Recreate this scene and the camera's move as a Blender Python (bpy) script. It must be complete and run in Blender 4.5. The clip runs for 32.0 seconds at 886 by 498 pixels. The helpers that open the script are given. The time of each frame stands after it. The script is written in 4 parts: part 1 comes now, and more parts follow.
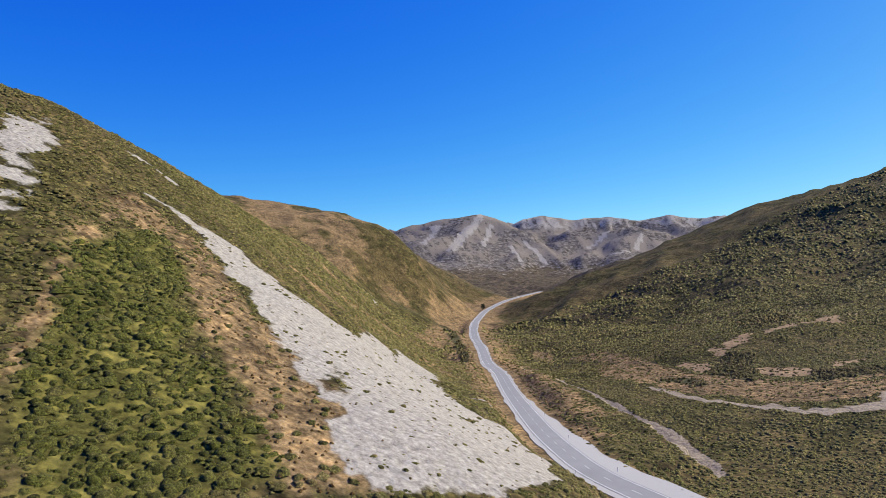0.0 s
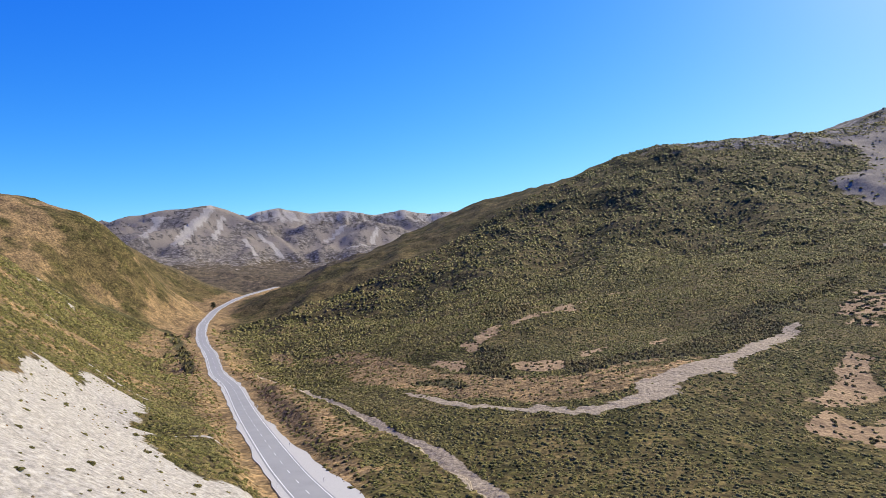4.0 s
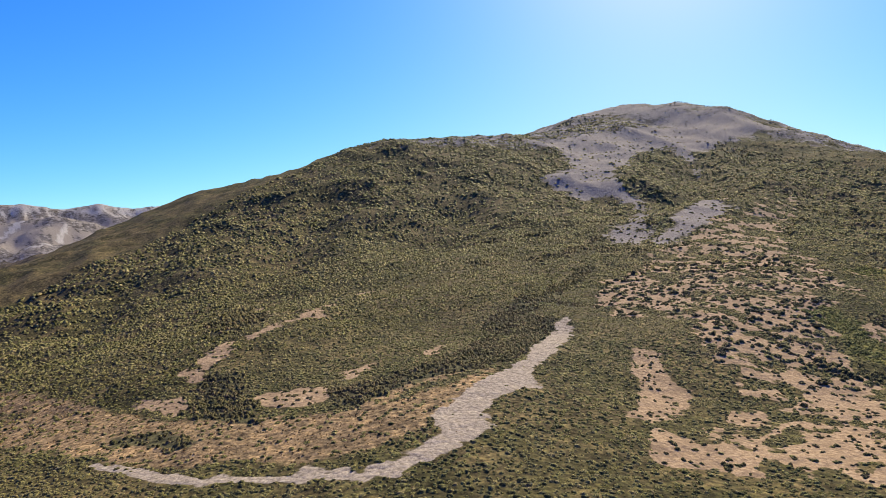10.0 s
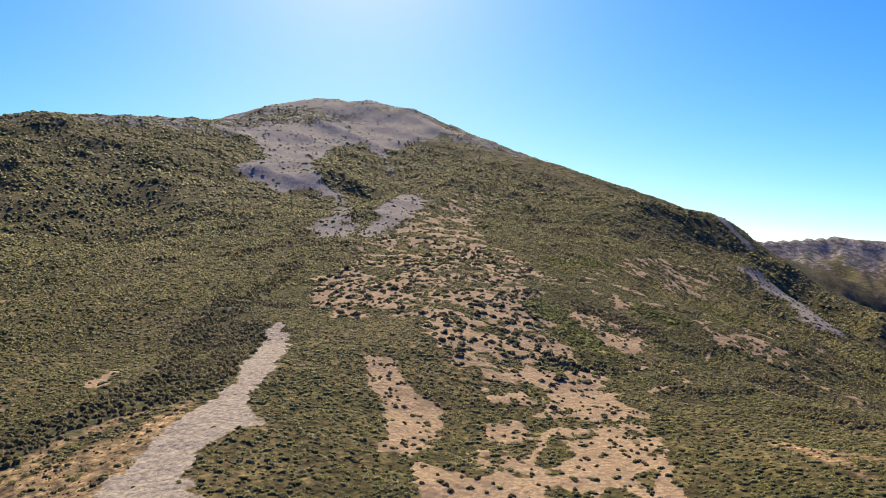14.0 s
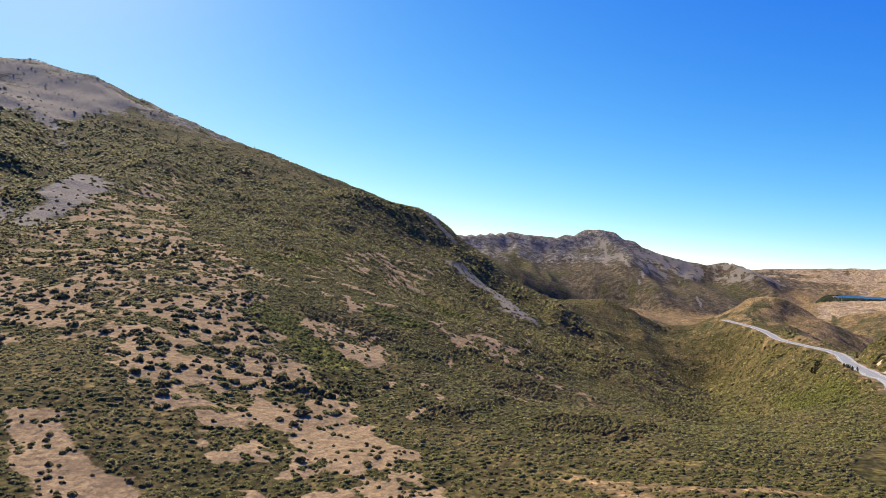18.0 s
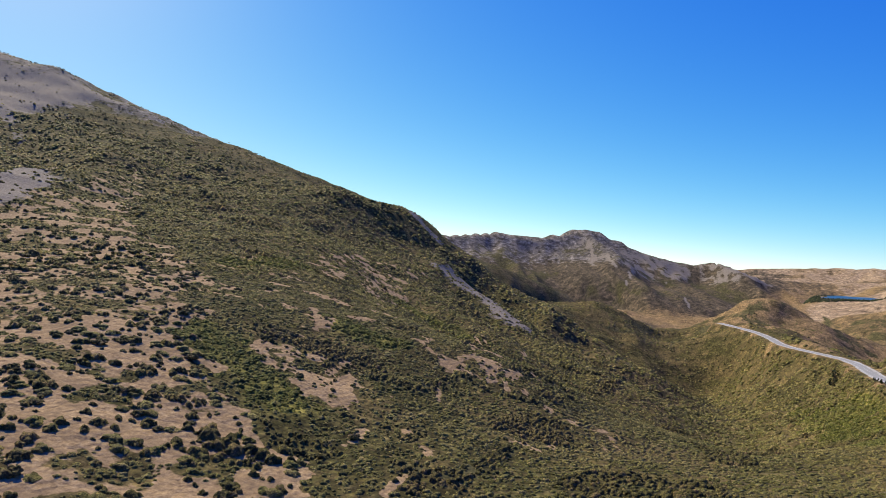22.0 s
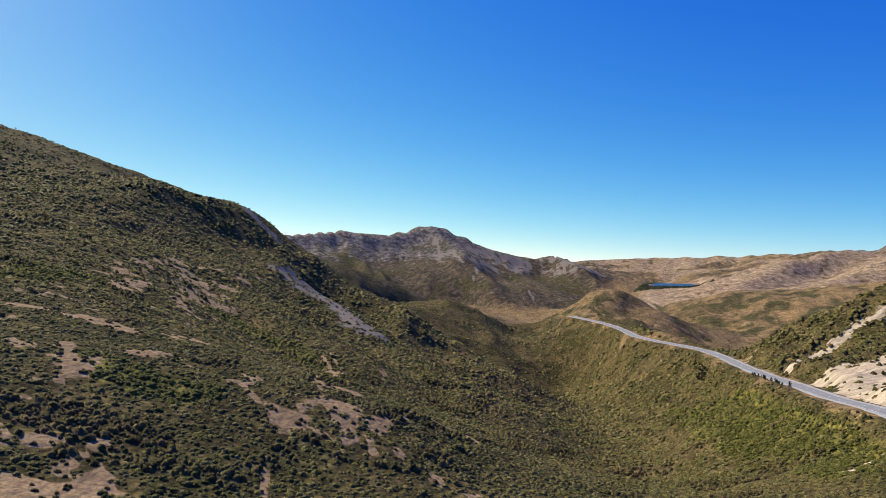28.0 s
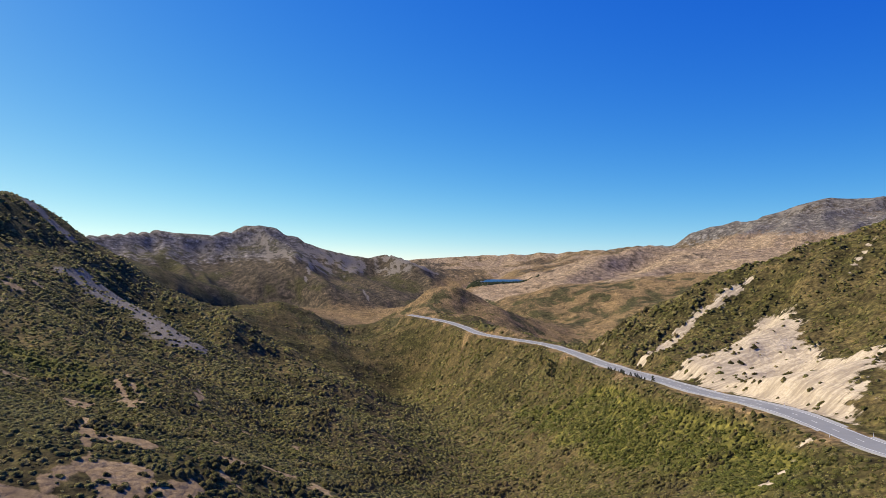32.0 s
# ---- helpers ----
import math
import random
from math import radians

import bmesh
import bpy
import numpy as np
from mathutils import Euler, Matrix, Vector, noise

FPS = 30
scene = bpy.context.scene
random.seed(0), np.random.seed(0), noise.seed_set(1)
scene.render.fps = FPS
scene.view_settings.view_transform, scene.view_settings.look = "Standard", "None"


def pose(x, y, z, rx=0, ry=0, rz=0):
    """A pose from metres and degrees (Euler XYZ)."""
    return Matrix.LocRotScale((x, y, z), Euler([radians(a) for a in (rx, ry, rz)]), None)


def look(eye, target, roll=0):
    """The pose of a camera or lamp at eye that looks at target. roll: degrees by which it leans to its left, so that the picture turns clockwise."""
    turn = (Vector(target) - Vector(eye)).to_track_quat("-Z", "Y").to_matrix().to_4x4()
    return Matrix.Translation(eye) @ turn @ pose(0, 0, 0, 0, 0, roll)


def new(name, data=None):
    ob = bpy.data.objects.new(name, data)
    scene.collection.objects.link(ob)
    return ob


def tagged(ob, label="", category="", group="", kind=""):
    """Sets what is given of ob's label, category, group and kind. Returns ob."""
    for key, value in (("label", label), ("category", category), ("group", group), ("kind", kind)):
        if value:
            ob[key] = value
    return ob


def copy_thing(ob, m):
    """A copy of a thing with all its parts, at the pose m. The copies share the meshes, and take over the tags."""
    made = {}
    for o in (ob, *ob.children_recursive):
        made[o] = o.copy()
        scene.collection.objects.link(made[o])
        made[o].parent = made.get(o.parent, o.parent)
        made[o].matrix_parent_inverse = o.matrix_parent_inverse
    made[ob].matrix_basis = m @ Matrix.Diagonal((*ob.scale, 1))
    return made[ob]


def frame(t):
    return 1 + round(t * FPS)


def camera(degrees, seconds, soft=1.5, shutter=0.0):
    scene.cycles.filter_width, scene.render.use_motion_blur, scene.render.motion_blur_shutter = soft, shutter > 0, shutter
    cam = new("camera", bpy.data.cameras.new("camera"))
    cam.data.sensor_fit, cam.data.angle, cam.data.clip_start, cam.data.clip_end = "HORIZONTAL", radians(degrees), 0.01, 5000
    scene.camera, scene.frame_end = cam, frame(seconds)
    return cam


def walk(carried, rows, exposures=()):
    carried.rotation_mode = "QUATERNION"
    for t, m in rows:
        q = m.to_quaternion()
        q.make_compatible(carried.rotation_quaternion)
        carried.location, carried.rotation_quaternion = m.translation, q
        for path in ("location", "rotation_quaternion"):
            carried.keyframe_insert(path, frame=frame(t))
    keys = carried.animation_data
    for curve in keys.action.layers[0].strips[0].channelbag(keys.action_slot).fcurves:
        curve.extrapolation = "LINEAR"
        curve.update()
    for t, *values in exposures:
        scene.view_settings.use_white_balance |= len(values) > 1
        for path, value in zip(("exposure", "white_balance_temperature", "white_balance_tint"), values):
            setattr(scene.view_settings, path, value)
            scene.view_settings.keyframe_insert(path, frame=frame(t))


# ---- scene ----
import collections

cam = camera(68, 32.0, soft=0.6)

# seconds, eye x y z, heading (clockwise from +y), pitch, roll
FLIGHT = [
    (0.0, 14.1, -63.5, 72.2, -22.76, -0.20, 1.02),
    (0.5, 11.2, -58.6, 71.8, -17.86, -0.24, 1.04),
    (1.0, 8.4, -53.6, 71.5, -7.83, -0.33, 1.09),
    (1.5, 5.8, -48.4, 71.3, -0.46, -0.39, 1.10),
    (2.0, 3.8, -43.0, 71.1, -0.25, -0.40, 1.10),
    (2.5, 2.5, -37.4, 71.0, -0.19, -0.38, 1.08),
    (3.0, 1.8, -31.9, 70.8, -0.14, -0.36, 1.06),
    (3.5, 1.4, -26.4, 70.7, -0.09, -0.35, 1.04),
    (6.0, 0.0, 0.0, 70.2, 0.01, -0.22, 0.94),
    (6.5, -0.2, 5.4, 70.2, 0.01, -0.22, 0.94),
    (7.0, -0.3, 10.8, 70.2, 0.77, -0.22, 0.85),
    (7.5, -0.3, 16.4, 70.2, 1.22, -0.22, 0.79),
    (8.0, -0.1, 22.0, 70.0, 2.02, -0.23, 0.76),
    (8.5, 0.1, 27.7, 69.8, 5.45, -0.25, 0.66),
    (9.0, 0.4, 33.5, 69.5, 11.29, -0.29, 0.48),
    (9.5, 0.8, 39.4, 69.2, 18.05, -0.32, 0.32),
    (10.0, 1.3, 45.2, 68.8, 23.94, -0.35, 0.19),
    (10.5, 2.1, 50.9, 68.5, 27.92, -0.37, 0.10),
    (11.0, 3.3, 56.4, 68.2, 30.00, -0.38, 0.06),
    (11.5, 5.0, 61.7, 67.9, 31.89, -0.40, 0.03),
    (12.0, 7.2, 66.8, 67.8, 33.96, -0.42, 0.00),
    (12.5, 9.8, 71.8, 67.6, 38.22, -0.47, -0.06),
    (13.0, 12.8, 76.6, 67.4, 42.75, -0.51, -0.12),
    (13.5, 16.0, 81.3, 67.2, 47.02, -0.58, -0.03),
    (15.5, 30.7, 98.3, 66.7, 59.38, -0.76, 0.24),
    (16.0, 34.6, 101.9, 66.8, 63.08, -0.82, 0.32),
    (16.5, 38.6, 105.1, 67.1, 66.89, -0.93, 0.47),
    (17.0, 42.7, 108.1, 67.4, 70.78, -1.03, 0.62),
    (17.5, 47.0, 111.1, 67.8, 74.54, -1.14, 0.76),
    (18.0, 51.6, 114.0, 68.1, 75.92, -1.17, 0.82),
    (18.5, 56.4, 117.1, 68.4, 76.28, -1.20, 0.87),
    (19.0, 61.6, 119.7, 68.5, 76.68, -1.23, 0.93),
    (20.0, 73.2, 122.5, 68.5, 76.90, -1.20, 0.88),
    (21.0, 85.3, 123.9, 68.3, 77.12, -1.17, 0.83),
    (22.0, 96.9, 126.2, 68.1, 77.32, -1.14, 0.78),
    (23.0, 107.8, 129.2, 67.8, 77.52, -1.12, 0.72),
    (24.5, 124.0, 133.0, 67.2, 77.83, -1.09, 0.54),
    (26.5, 147.3, 136.0, 66.7, 84.57, -1.13, -0.03),
    (27.0, 153.1, 136.6, 66.5, 86.59, -1.16, -0.16),
    (27.5, 158.8, 137.2, 66.2, 88.82, -1.19, -0.30),
    (28.0, 164.6, 137.9, 65.8, 90.76, -1.22, -0.43),
    (28.5, 170.3, 138.6, 65.3, 92.45, -1.24, -0.51),
    (29.0, 176.1, 139.3, 64.8, 94.40, -1.25, -0.60),
    (29.5, 181.9, 139.8, 64.3, 96.52, -1.27, -0.71),
    (30.0, 187.6, 140.0, 63.7, 99.08, -1.29, -0.83),
    (30.5, 193.3, 139.9, 63.0, 101.69, -1.33, -0.83),
    (31.0, 198.9, 139.4, 62.4, 103.68, -1.36, -0.83),
    (31.5, 204.4, 138.8, 61.8, 104.27, -1.36, -0.83),
    (32.0, 210.0, 138.1, 61.2, 105.34, -1.38, -0.83),
]


def flight_row(t, x, y, z, heading, pitch, roll):
    h, p = radians(heading), radians(pitch)
    ahead = Vector((math.sin(h) * math.cos(p), math.cos(h) * math.cos(p), math.sin(p)))
    eye = Vector((x, y, z))
    return t, look(eye, eye + 100 * ahead, roll)


walk(cam, [flight_row(*row) for row in FLIGHT], exposures=[(0.0, 0.38, 6100, 10), (3.0, 0.52, 6150, 10), (9.0, 0.68, 6500, 10), (13.0, 0.72, 6750, 10), (18.0, 0.54, 6600, 10), (25.0, 0.33, 6450, 10), (32.0, 0.20, 6350, 10)])

# ---- sky and sun ----
SUN_HEADING, SUN_HEIGHT = 43.0, 40.0
world = bpy.data.worlds.new("sky")
scene.world = world
world.use_nodes = True
wn, wl = world.node_tree.nodes, world.node_tree.links
sky = wn.new("ShaderNodeTexSky")
sky.sky_type = "NISHITA"
sky.sun_disc = False
sky.sun_elevation = radians(SUN_HEIGHT)
sky.sun_rotation = radians(SUN_HEADING)
sky.altitude, sky.air_density, sky.dust_density, sky.ozone_density = 900, 0.7, 0.5, 2.0
# seen from a pass high over the plains, the haze of the horizon lies a few degrees below the level
way_out, sunk = wn.new("ShaderNodeTexCoord"), wn.new("ShaderNodeMapping")
sunk.inputs["Location"].default_value = (0, 0, 0.08)
wl.new(way_out.outputs["Generated"], sunk.inputs["Vector"])
wl.new(sunk.outputs["Vector"], sky.inputs["Vector"])
# the deep saturated blue of the dry mountain air: each colour of the sky with a power and a strength
split, joined = wn.new("ShaderNodeSeparateColor"), wn.new("ShaderNodeCombineColor")
wl.new(sky.outputs["Color"], split.inputs["Color"])
for channel, power, amount in (("Red", 2.45, 0.155), ("Green", 1.42, 0.61), ("Blue", 0.37, 3.69)):
    bent, scaled = wn.new("ShaderNodeMath"), wn.new("ShaderNodeMath")
    bent.operation, scaled.operation = "POWER", "MULTIPLY"
    bent.inputs[1].default_value, scaled.inputs[1].default_value = power, amount
    wl.new(split.outputs[channel], bent.inputs[0])
    wl.new(bent.outputs[0], scaled.inputs[0])
    wl.new(scaled.outputs[0], joined.inputs[channel])
wl.new(joined.outputs["Color"], wn["Background"].inputs["Color"])
wn["Background"].inputs["Strength"].default_value = 0.1

sun_data = bpy.data.lights.new("sun", "SUN")
sun_data.energy, sun_data.angle, sun_data.color = 5.0, radians(0.53), (1.0, 0.895, 0.65)
sun = new("sun", sun_data)
sh, se = radians(SUN_HEADING), radians(SUN_HEIGHT)
sun_way = Vector((math.sin(sh) * math.cos(se), math.cos(sh) * math.cos(se), math.sin(se)))
sun.matrix_basis = look(sun_way * 2000, (0, 0, 0))


# ---- numbers: noise and distances ----


def cell_noise(x, y, seed):
    """Smooth value noise from -1 to 1, one bump per unit."""
    ix, iy = np.floor(x).astype(np.int64), np.floor(y).astype(np.int64)
    fx, fy = x - ix, y - iy
    fx, fy = fx * fx * fx * (fx * (fx * 6 - 15) + 10), fy * fy * fy * (fy * (fy * 6 - 15) + 10)

    def corner(a, b):
        h = (a * 374761393 + b * 668265263 + seed * 2147483647) & 0xFFFFFFFF
        h = ((h ^ (h >> 13)) * 1274126177) & 0xFFFFFFFF
        h = ((h ^ (h >> 16)) * 2246822519) & 0xFFFFFFFF
        return ((h ^ (h >> 15)) & 0xFFFFFF) / 8388607.5 - 1

    low = corner(ix, iy) * (1 - fx) + corner(ix + 1, iy) * fx
    high = corner(ix, iy + 1) * (1 - fx) + corner(ix + 1, iy + 1) * fx
    return low * (1 - fy) + high * fy


def fbm(x, y, size, octaves=4, seed=0, rough=0.5):
    total, weight, amount = 0.0, 0.0, 1.0
    for n in range(octaves):
        total = total + amount * cell_noise(x / size + 17.3 * n, y / size - 9.1 * n, seed + n)
        weight += amount
        amount, size = amount * rough, size / 2.03
    return total / weight


def ridged(x, y, size, octaves=4, seed=0):
    """Sharp crests at 1, gullies towards 0."""
    total, weight, amount = 0.0, 0.0, 1.0
    for n in range(octaves):
        total = total + amount * (1 - np.abs(cell_noise(x / size + 5.7 * n, y / size + 3.3 * n, seed + n)) * 1.6)
        weight += amount
        amount, size = amount * 0.5, size / 2.1
    return total / weight


def step(a, b, v):
    u = np.clip((v - a) / (b - a), 0, 1)
    return u * u * (3 - 2 * u)


def near_line(x, y, line, reach=80.0):
    """Distance to a polyline, the height along it, the way run along it and the side (1: right of its way), for places up to reach off it."""
    best = np.full(np.shape(x), 1e9)
    height, run, side = np.zeros(np.shape(x)), np.zeros(np.shape(x)), np.zeros(np.shape(x))
    gone = 0.0
    for (ax, ay, az), (bx, by, bz) in zip(line, line[1:]):
        dx, dy = bx - ax, by - ay
        long = math.hypot(dx, dy)
        k = np.flatnonzero((np.abs(x - (ax + bx) / 2) < long / 2 + reach) & (np.abs(y - (ay + by) / 2) < long / 2 + reach))
        px, py = x[k] - ax, y[k] - ay
        u = np.clip((px * dx + py * dy) / long**2, 0, 1)
        d = np.hypot(px - u * dx, py - u * dy)
        m = d < best[k]
        k, u, d, px, py = k[m], u[m], d[m], px[m], py[m]
        best[k], height[k], run[k], side[k] = d, az + u * (bz - az), gone + u * long, np.sign(px * dy - py * dx)
        gone += long
    return best, height, run, side


def smooth_line(line, every):
    """A Catmull-Rom curve through the corners of a line, cut into pieces."""
    pts = [np.array(p, float) for p in line]
    pts = [2 * pts[0] - pts[1], *pts, 2 * pts[-1] - pts[-2]]
    out = []
    for a, b, c, d in zip(pts, pts[1:], pts[2:], pts[3:]):
        n = max(1, int(np.linalg.norm(c - b) / every))
        for u in np.arange(n) / n:
            out.append(0.5 * (2 * b + (c - a) * u + (2 * a - 5 * b + 4 * c - d) * u**2 + (3 * b - a - 3 * c + d) * u**3))
    out.append(pts[-2])
    return np.array(out)


# ---- the lie of the land: roads, streams and ridges as lines of x, y, height ----
ROAD_PASS = [(335, 4, 12), (321, 9, 13), (262, 8, 20), (185, -8, 25), (110, -6, 27), (55, 18, 26), (18, 55, 25), (-9, 82, 23), (-30, 123, 18), (-46, 160, 14),
             (-73, 228, 6), (-105, 310, -2), (-134, 375, -9), (-172, 470, -14), (-211, 560, -18), (-255, 680, -21), (-290, 800, -24), (-329, 953, -28), (-369, 1202, -31), (-385, 1509, -33)]
ROAD_DOWN = [(335, 4, 12), (357, -2, 10), (381, -8, 7), (409, -13, 3), (455, -25, -3), (503, -36, -9), (550, -46, -14), (590, -56, -18), (650, -72, -25), (700, -76, -29), (817, -67, -38), (900, -72, -42), (983, -72, -46), (1090, -53, -50)]
STREAM = [(-150, 500, -24), (-118, 400, -14), (-70, 300, 0), (-30, 240, 10), (10, 198, 17), (28, 178, 20), (46, 166, 23), (60, 170, 25), (76, 186, 27),
          (94, 198, 29), (125, 230, 32), (165, 278, 37), (215, 340, 48), (290, 430, 68), (380, 520, 90), (480, 610, 112), (600, 730, 155), (740, 900, 225), (860, 1050, 300)]
GULLY_DOWN = [(255, 112, 14), (320, 90, 0), (381, 67, -16), (428, 46, -33), (544, 34, -53), (673, 10, -74), (851, -24, -102), (964, -19, -103)]
LANDFORMS = {
    "spur_west": [(-300, -60, 150), (-179, 62, 115), (-194, 109, 113), (-216, 173, 104), (-254, 259, 90), (-290, 360, 74), (-330, 450, 66)],
    "nose_west": [(-120, -40, 80), (-75, 10, 62), (-37, -24, 47), (-10, -60, 38), (14, -110, 34)],
    "scree_roll": [(-75, 64, 57), (-50, 40, 51), (-24, 32, 43), (0, 20, 36)],
    "foot_west": [(-40, 130, 17), (-62, 170, 12), (-95, 240, 5), (-160, 380, -8), (-215, 480, -14), (-262, 600, -17), (-300, 720, -18), (-345, 880, -24), (-420, 1050, -26)],
    "hollow_west": [(-420, 560, 60), (-380, 620, 40), (-330, 660, 6)],
    "hill_west": [(-640, 860, 130), (-520, 780, 118), (-421, 725, 103), (-379, 746, 76), (-345, 771, 28), (-320, 830, -12)],
    "hill_far_west": [(-655, 810, 132), (-699, 1024, 140), (-647, 1056, 124), (-560, 1150, 60), (-480, 1250, 0)],
    "valley_north": [(-385, 1509, -33), (-430, 1800, -38), (-500, 2000, -40), (-650, 2500, -42), (-740, 2850, -38)],
    "knoll_north": [(-442, 1574, -6), (-345, 1598, 19), (-236, 1618, 44), (-142, 1629, 49), (60, 1700, 60)],
    "scree_mountain_foot": [(-1500, 2700, 0), (-1200, 2800, 10), (-950, 2850, -20)],
    "basin_north": [(-1500, 2300, 20), (-1150, 2250, -5), (-800, 2100, -30)],
    "basin_east": [(-350, 2450, -20), (-100, 2450, 10), (150, 2300, 60)],
    "bluff_foot": [(-2200, 3300, 0), (-1500, 3500, 0), (-900, 3600, 0), (-300, 3700, 20), (200, 3600, 40)],
    "range_foot": [(-1500, 4300, 40), (-500, 4350, 40), (300, 4300, 40)],
    "green_ridge": [(-290, 890, -24), (-220, 873, 12), (-129, 1042, 52), (-5, 1150, 122), (67, 1198, 153), (198, 1184, 190), (303, 1161, 232), (418, 1148, 262), (490, 1204, 266), (571, 1223, 284), (740, 1247, 303)],
    "summit": [(740, 1247, 303), (845, 1262, 356), (909, 1254, 382), (1039, 1209, 393), (1076, 1105, 375), (1071, 962, 312), (1035, 830, 250), (990, 640, 192), (950, 490, 134), (935, 400, 95)],
    "summit_rib": [(930, 1080, 310), (780, 900, 225), (640, 700, 150), (560, 640, 118)],
    "green_face": [(69, 462, 30), (150, 520, 56), (345, 622, 90), (420, 800, 150)],
    "terrace": [(-60, 420, 2), (20, 330, 27), (79, 363, 38), (105, 300, 30), (160, 330, 44)],
    "pass_spur": [(134, 180, 25), (152, 219, 32), (220, 235, 40), (286, 266, 50), (430, 330, 66), (590, 385, 82), (760, 480, 120), (900, 560, 150)],
    "pass_flank": [(90, 120, 22), (160, 135, 23), (229, 176, 25), (307, 171, 25), (330, 153, 24), (420, 150, 4), (533, 92, -30)],
    "shoulder": [(40, 60, 27), (100, 70, 28), (160, 92, 27), (215, 122, 20)],
    "south_toe": [(600, 200, 10), (730, 273, 38), (820, 330, 65)],
    "second_ridge": [(1010, 520, 136), (1100, 465, 126), (1218, 398, 70), (1340, 315, 12), (1420, 190, -35)],
    "toe_line": [(700, 60, -62), (840, 100, -52), (960, 170, -35)],
    "toe_spur": [(1128, 215, -32), (1150, 151, -35), (1160, 109, -33), (1147, 66, -52), (1135, 34, -65), (1116, 4, -78), (1085, -30, -90)],
    "behind_toe": [(1309, 191, -90), (1287, 57, -115)],
    "cut_bank": [(596, -75, -8), (562, -109, 20), (523, -157, 46), (490, -188, 65), (420, -260, 95)],
    "south_dip": [(660, -110, -24), (740, -140, -44), (840, -150, -60), (930, -190, -78), (990, -290, -95)],
    "cut_face": [(360, -60, 26), (430, -80, 22), (473, -108, 18)],
    "shoulder_south": [(800, 400, 112), (880, 372, 108), (950, 353, 101)],
    "behind_knob": [(1300, -200, -112), (1400, -260, -122), (1500, -220, -126)],
    "knob": [(1190, -59, -56), (1195, -87, -38), (1205, -128, -23), (1199, -182, -28), (1180, -194, -41), (1144, -220, -60), (1091, -243, -79), (1043, -252, -92)],
    "tan_hills": [(1624, -363, -86), (1564, -381, -74), (1495, -419, -60), (1452, -463, -48), (1409, -505, -46), (1373, -548, -42), (1297, -575, -43), (1239, -606, -40)],
    "tan_front": [(1338, -327, -96), (1245, -363, -84), (1197, -391, -74), (1107, -305, -98)],
    "tan_shoulder": [(1947, -632, -80), (2047, -771, -61), (2140, -918, -29), (2224, -1073, -3), (2279, -1266, -1)],
    "flats": [(1380, 0, -128), (1550, -40, -132), (1900, -75, -138), (2204, -13, -142), (2450, -520, -150)],
    "dark_foot": [(2300, 600, -80), (2293, 407, -114), (2257, 246, -126), (2210, 117, -138), (2202, -43, -144), (2228, -223, -149), (2300, -368, -138)],
    "hills_foot": [(3600, 500, -100), (3500, -100, -120), (3900, -1500, -130), (2700, -1600, -60), (2300, -2000, -20), (1900, -2400, 0)],
    "mid_tan": [(1562, -1050, -14), (1874, -972, -30)],
    "lake_flat": [(2050, -560, -100), (2224, -615, -97), (2330, -700, -95)],
    "plain": [(3300, -900, -180), (3900, -900, -180), (4592, -886, -140), (4700, -600, -132), (4700, 200, -120)],
    "behind": [(-900, -300, 240), (-700, -900, 180), (0, -700, 60), (500, -700, 120), (1300, -1500, 60), (600, -2500, 100)],
    "back_west": [(-1600, 1500, 150), (-2600, 2000, 200)],
    "back_north": [(600, 2600, 200), (1500, 2400, 250), (2300, 1800, 200), (2000, 900, 60)],
    "outer": [(-4800, 0, 100), (-3500, -3300, 100), (0, -4700, 50), (3300, -3400, 50)],
    "outer_north": [(-3400, 3300, 150), (800, 4600, 150), (3000, 3600, 150), (4500, 1500, 50)],
}
# far mountains: steepness of their flanks, then the crest
MOUNTAINS = [  # steepness, height of the foot below nothing, crest
    (0.44, 60, [(-2100, 3350, 120), (-1677, 3339, 178), (-1530, 3409, 216), (-1390, 3460, 246), (-1267, 3514, 270), (-1134, 3559, 236), (-1000, 3480, 172), (-866, 3427, 112), (-684, 3162, 0)]),
    (0.42, 60, [(-1500, 3900, 120), (-900, 3800, 150), (-782, 3754, 186), (-625, 3784, 178), (-439, 3810, 222), (-256, 3827, 186), (-121, 3834, 120), (60, 3780, 80)]),
    (0.45, 60, [(-1900, 4000, 200), (-1300, 4100, 236), (-1145, 4077, 262), (-1041, 4105, 296), (-850, 4150, 268), (-651, 4185, 298), (-450, 4200, 272), (-246, 4229, 312), (-100, 4235, 284), (36, 4236, 312), (220, 4236, 300), (420, 4236, 330), (800, 4200, 300)]),
    (0.40, 200, [(2218, 946, 43), (2599, 674, 70), (2800, 506, 95), (2817, 346, 70), (2881, 232, 97), (2910, 139, 109), (2873, 39, 75), (2817, -73, 12), (2802, -219, -34), (2784, -338, -12), (2589, -453, -66)]),
    (0.30, 200, [(2840, 20, 40), (2640, 60, -40), (2400, 90, -130)]),
    (0.20, 170, [(4500, -700, -110), (4300, -1300, -84), (3989, -1694, -66), (3500, -1700, -44)]),
    (0.26, 170, [(3224, -1641, -20), (2759, -1796, 0), (2640, -1812, 30), (2463, -1843, 112), (2298, -2016, 186), (2164, -2138, 180), (1900, -2400, 170)]),
    (0.26, 170, [(2298, -2016, 180), (2150, -1750, 60), (2000, -1500, 0)]),
]

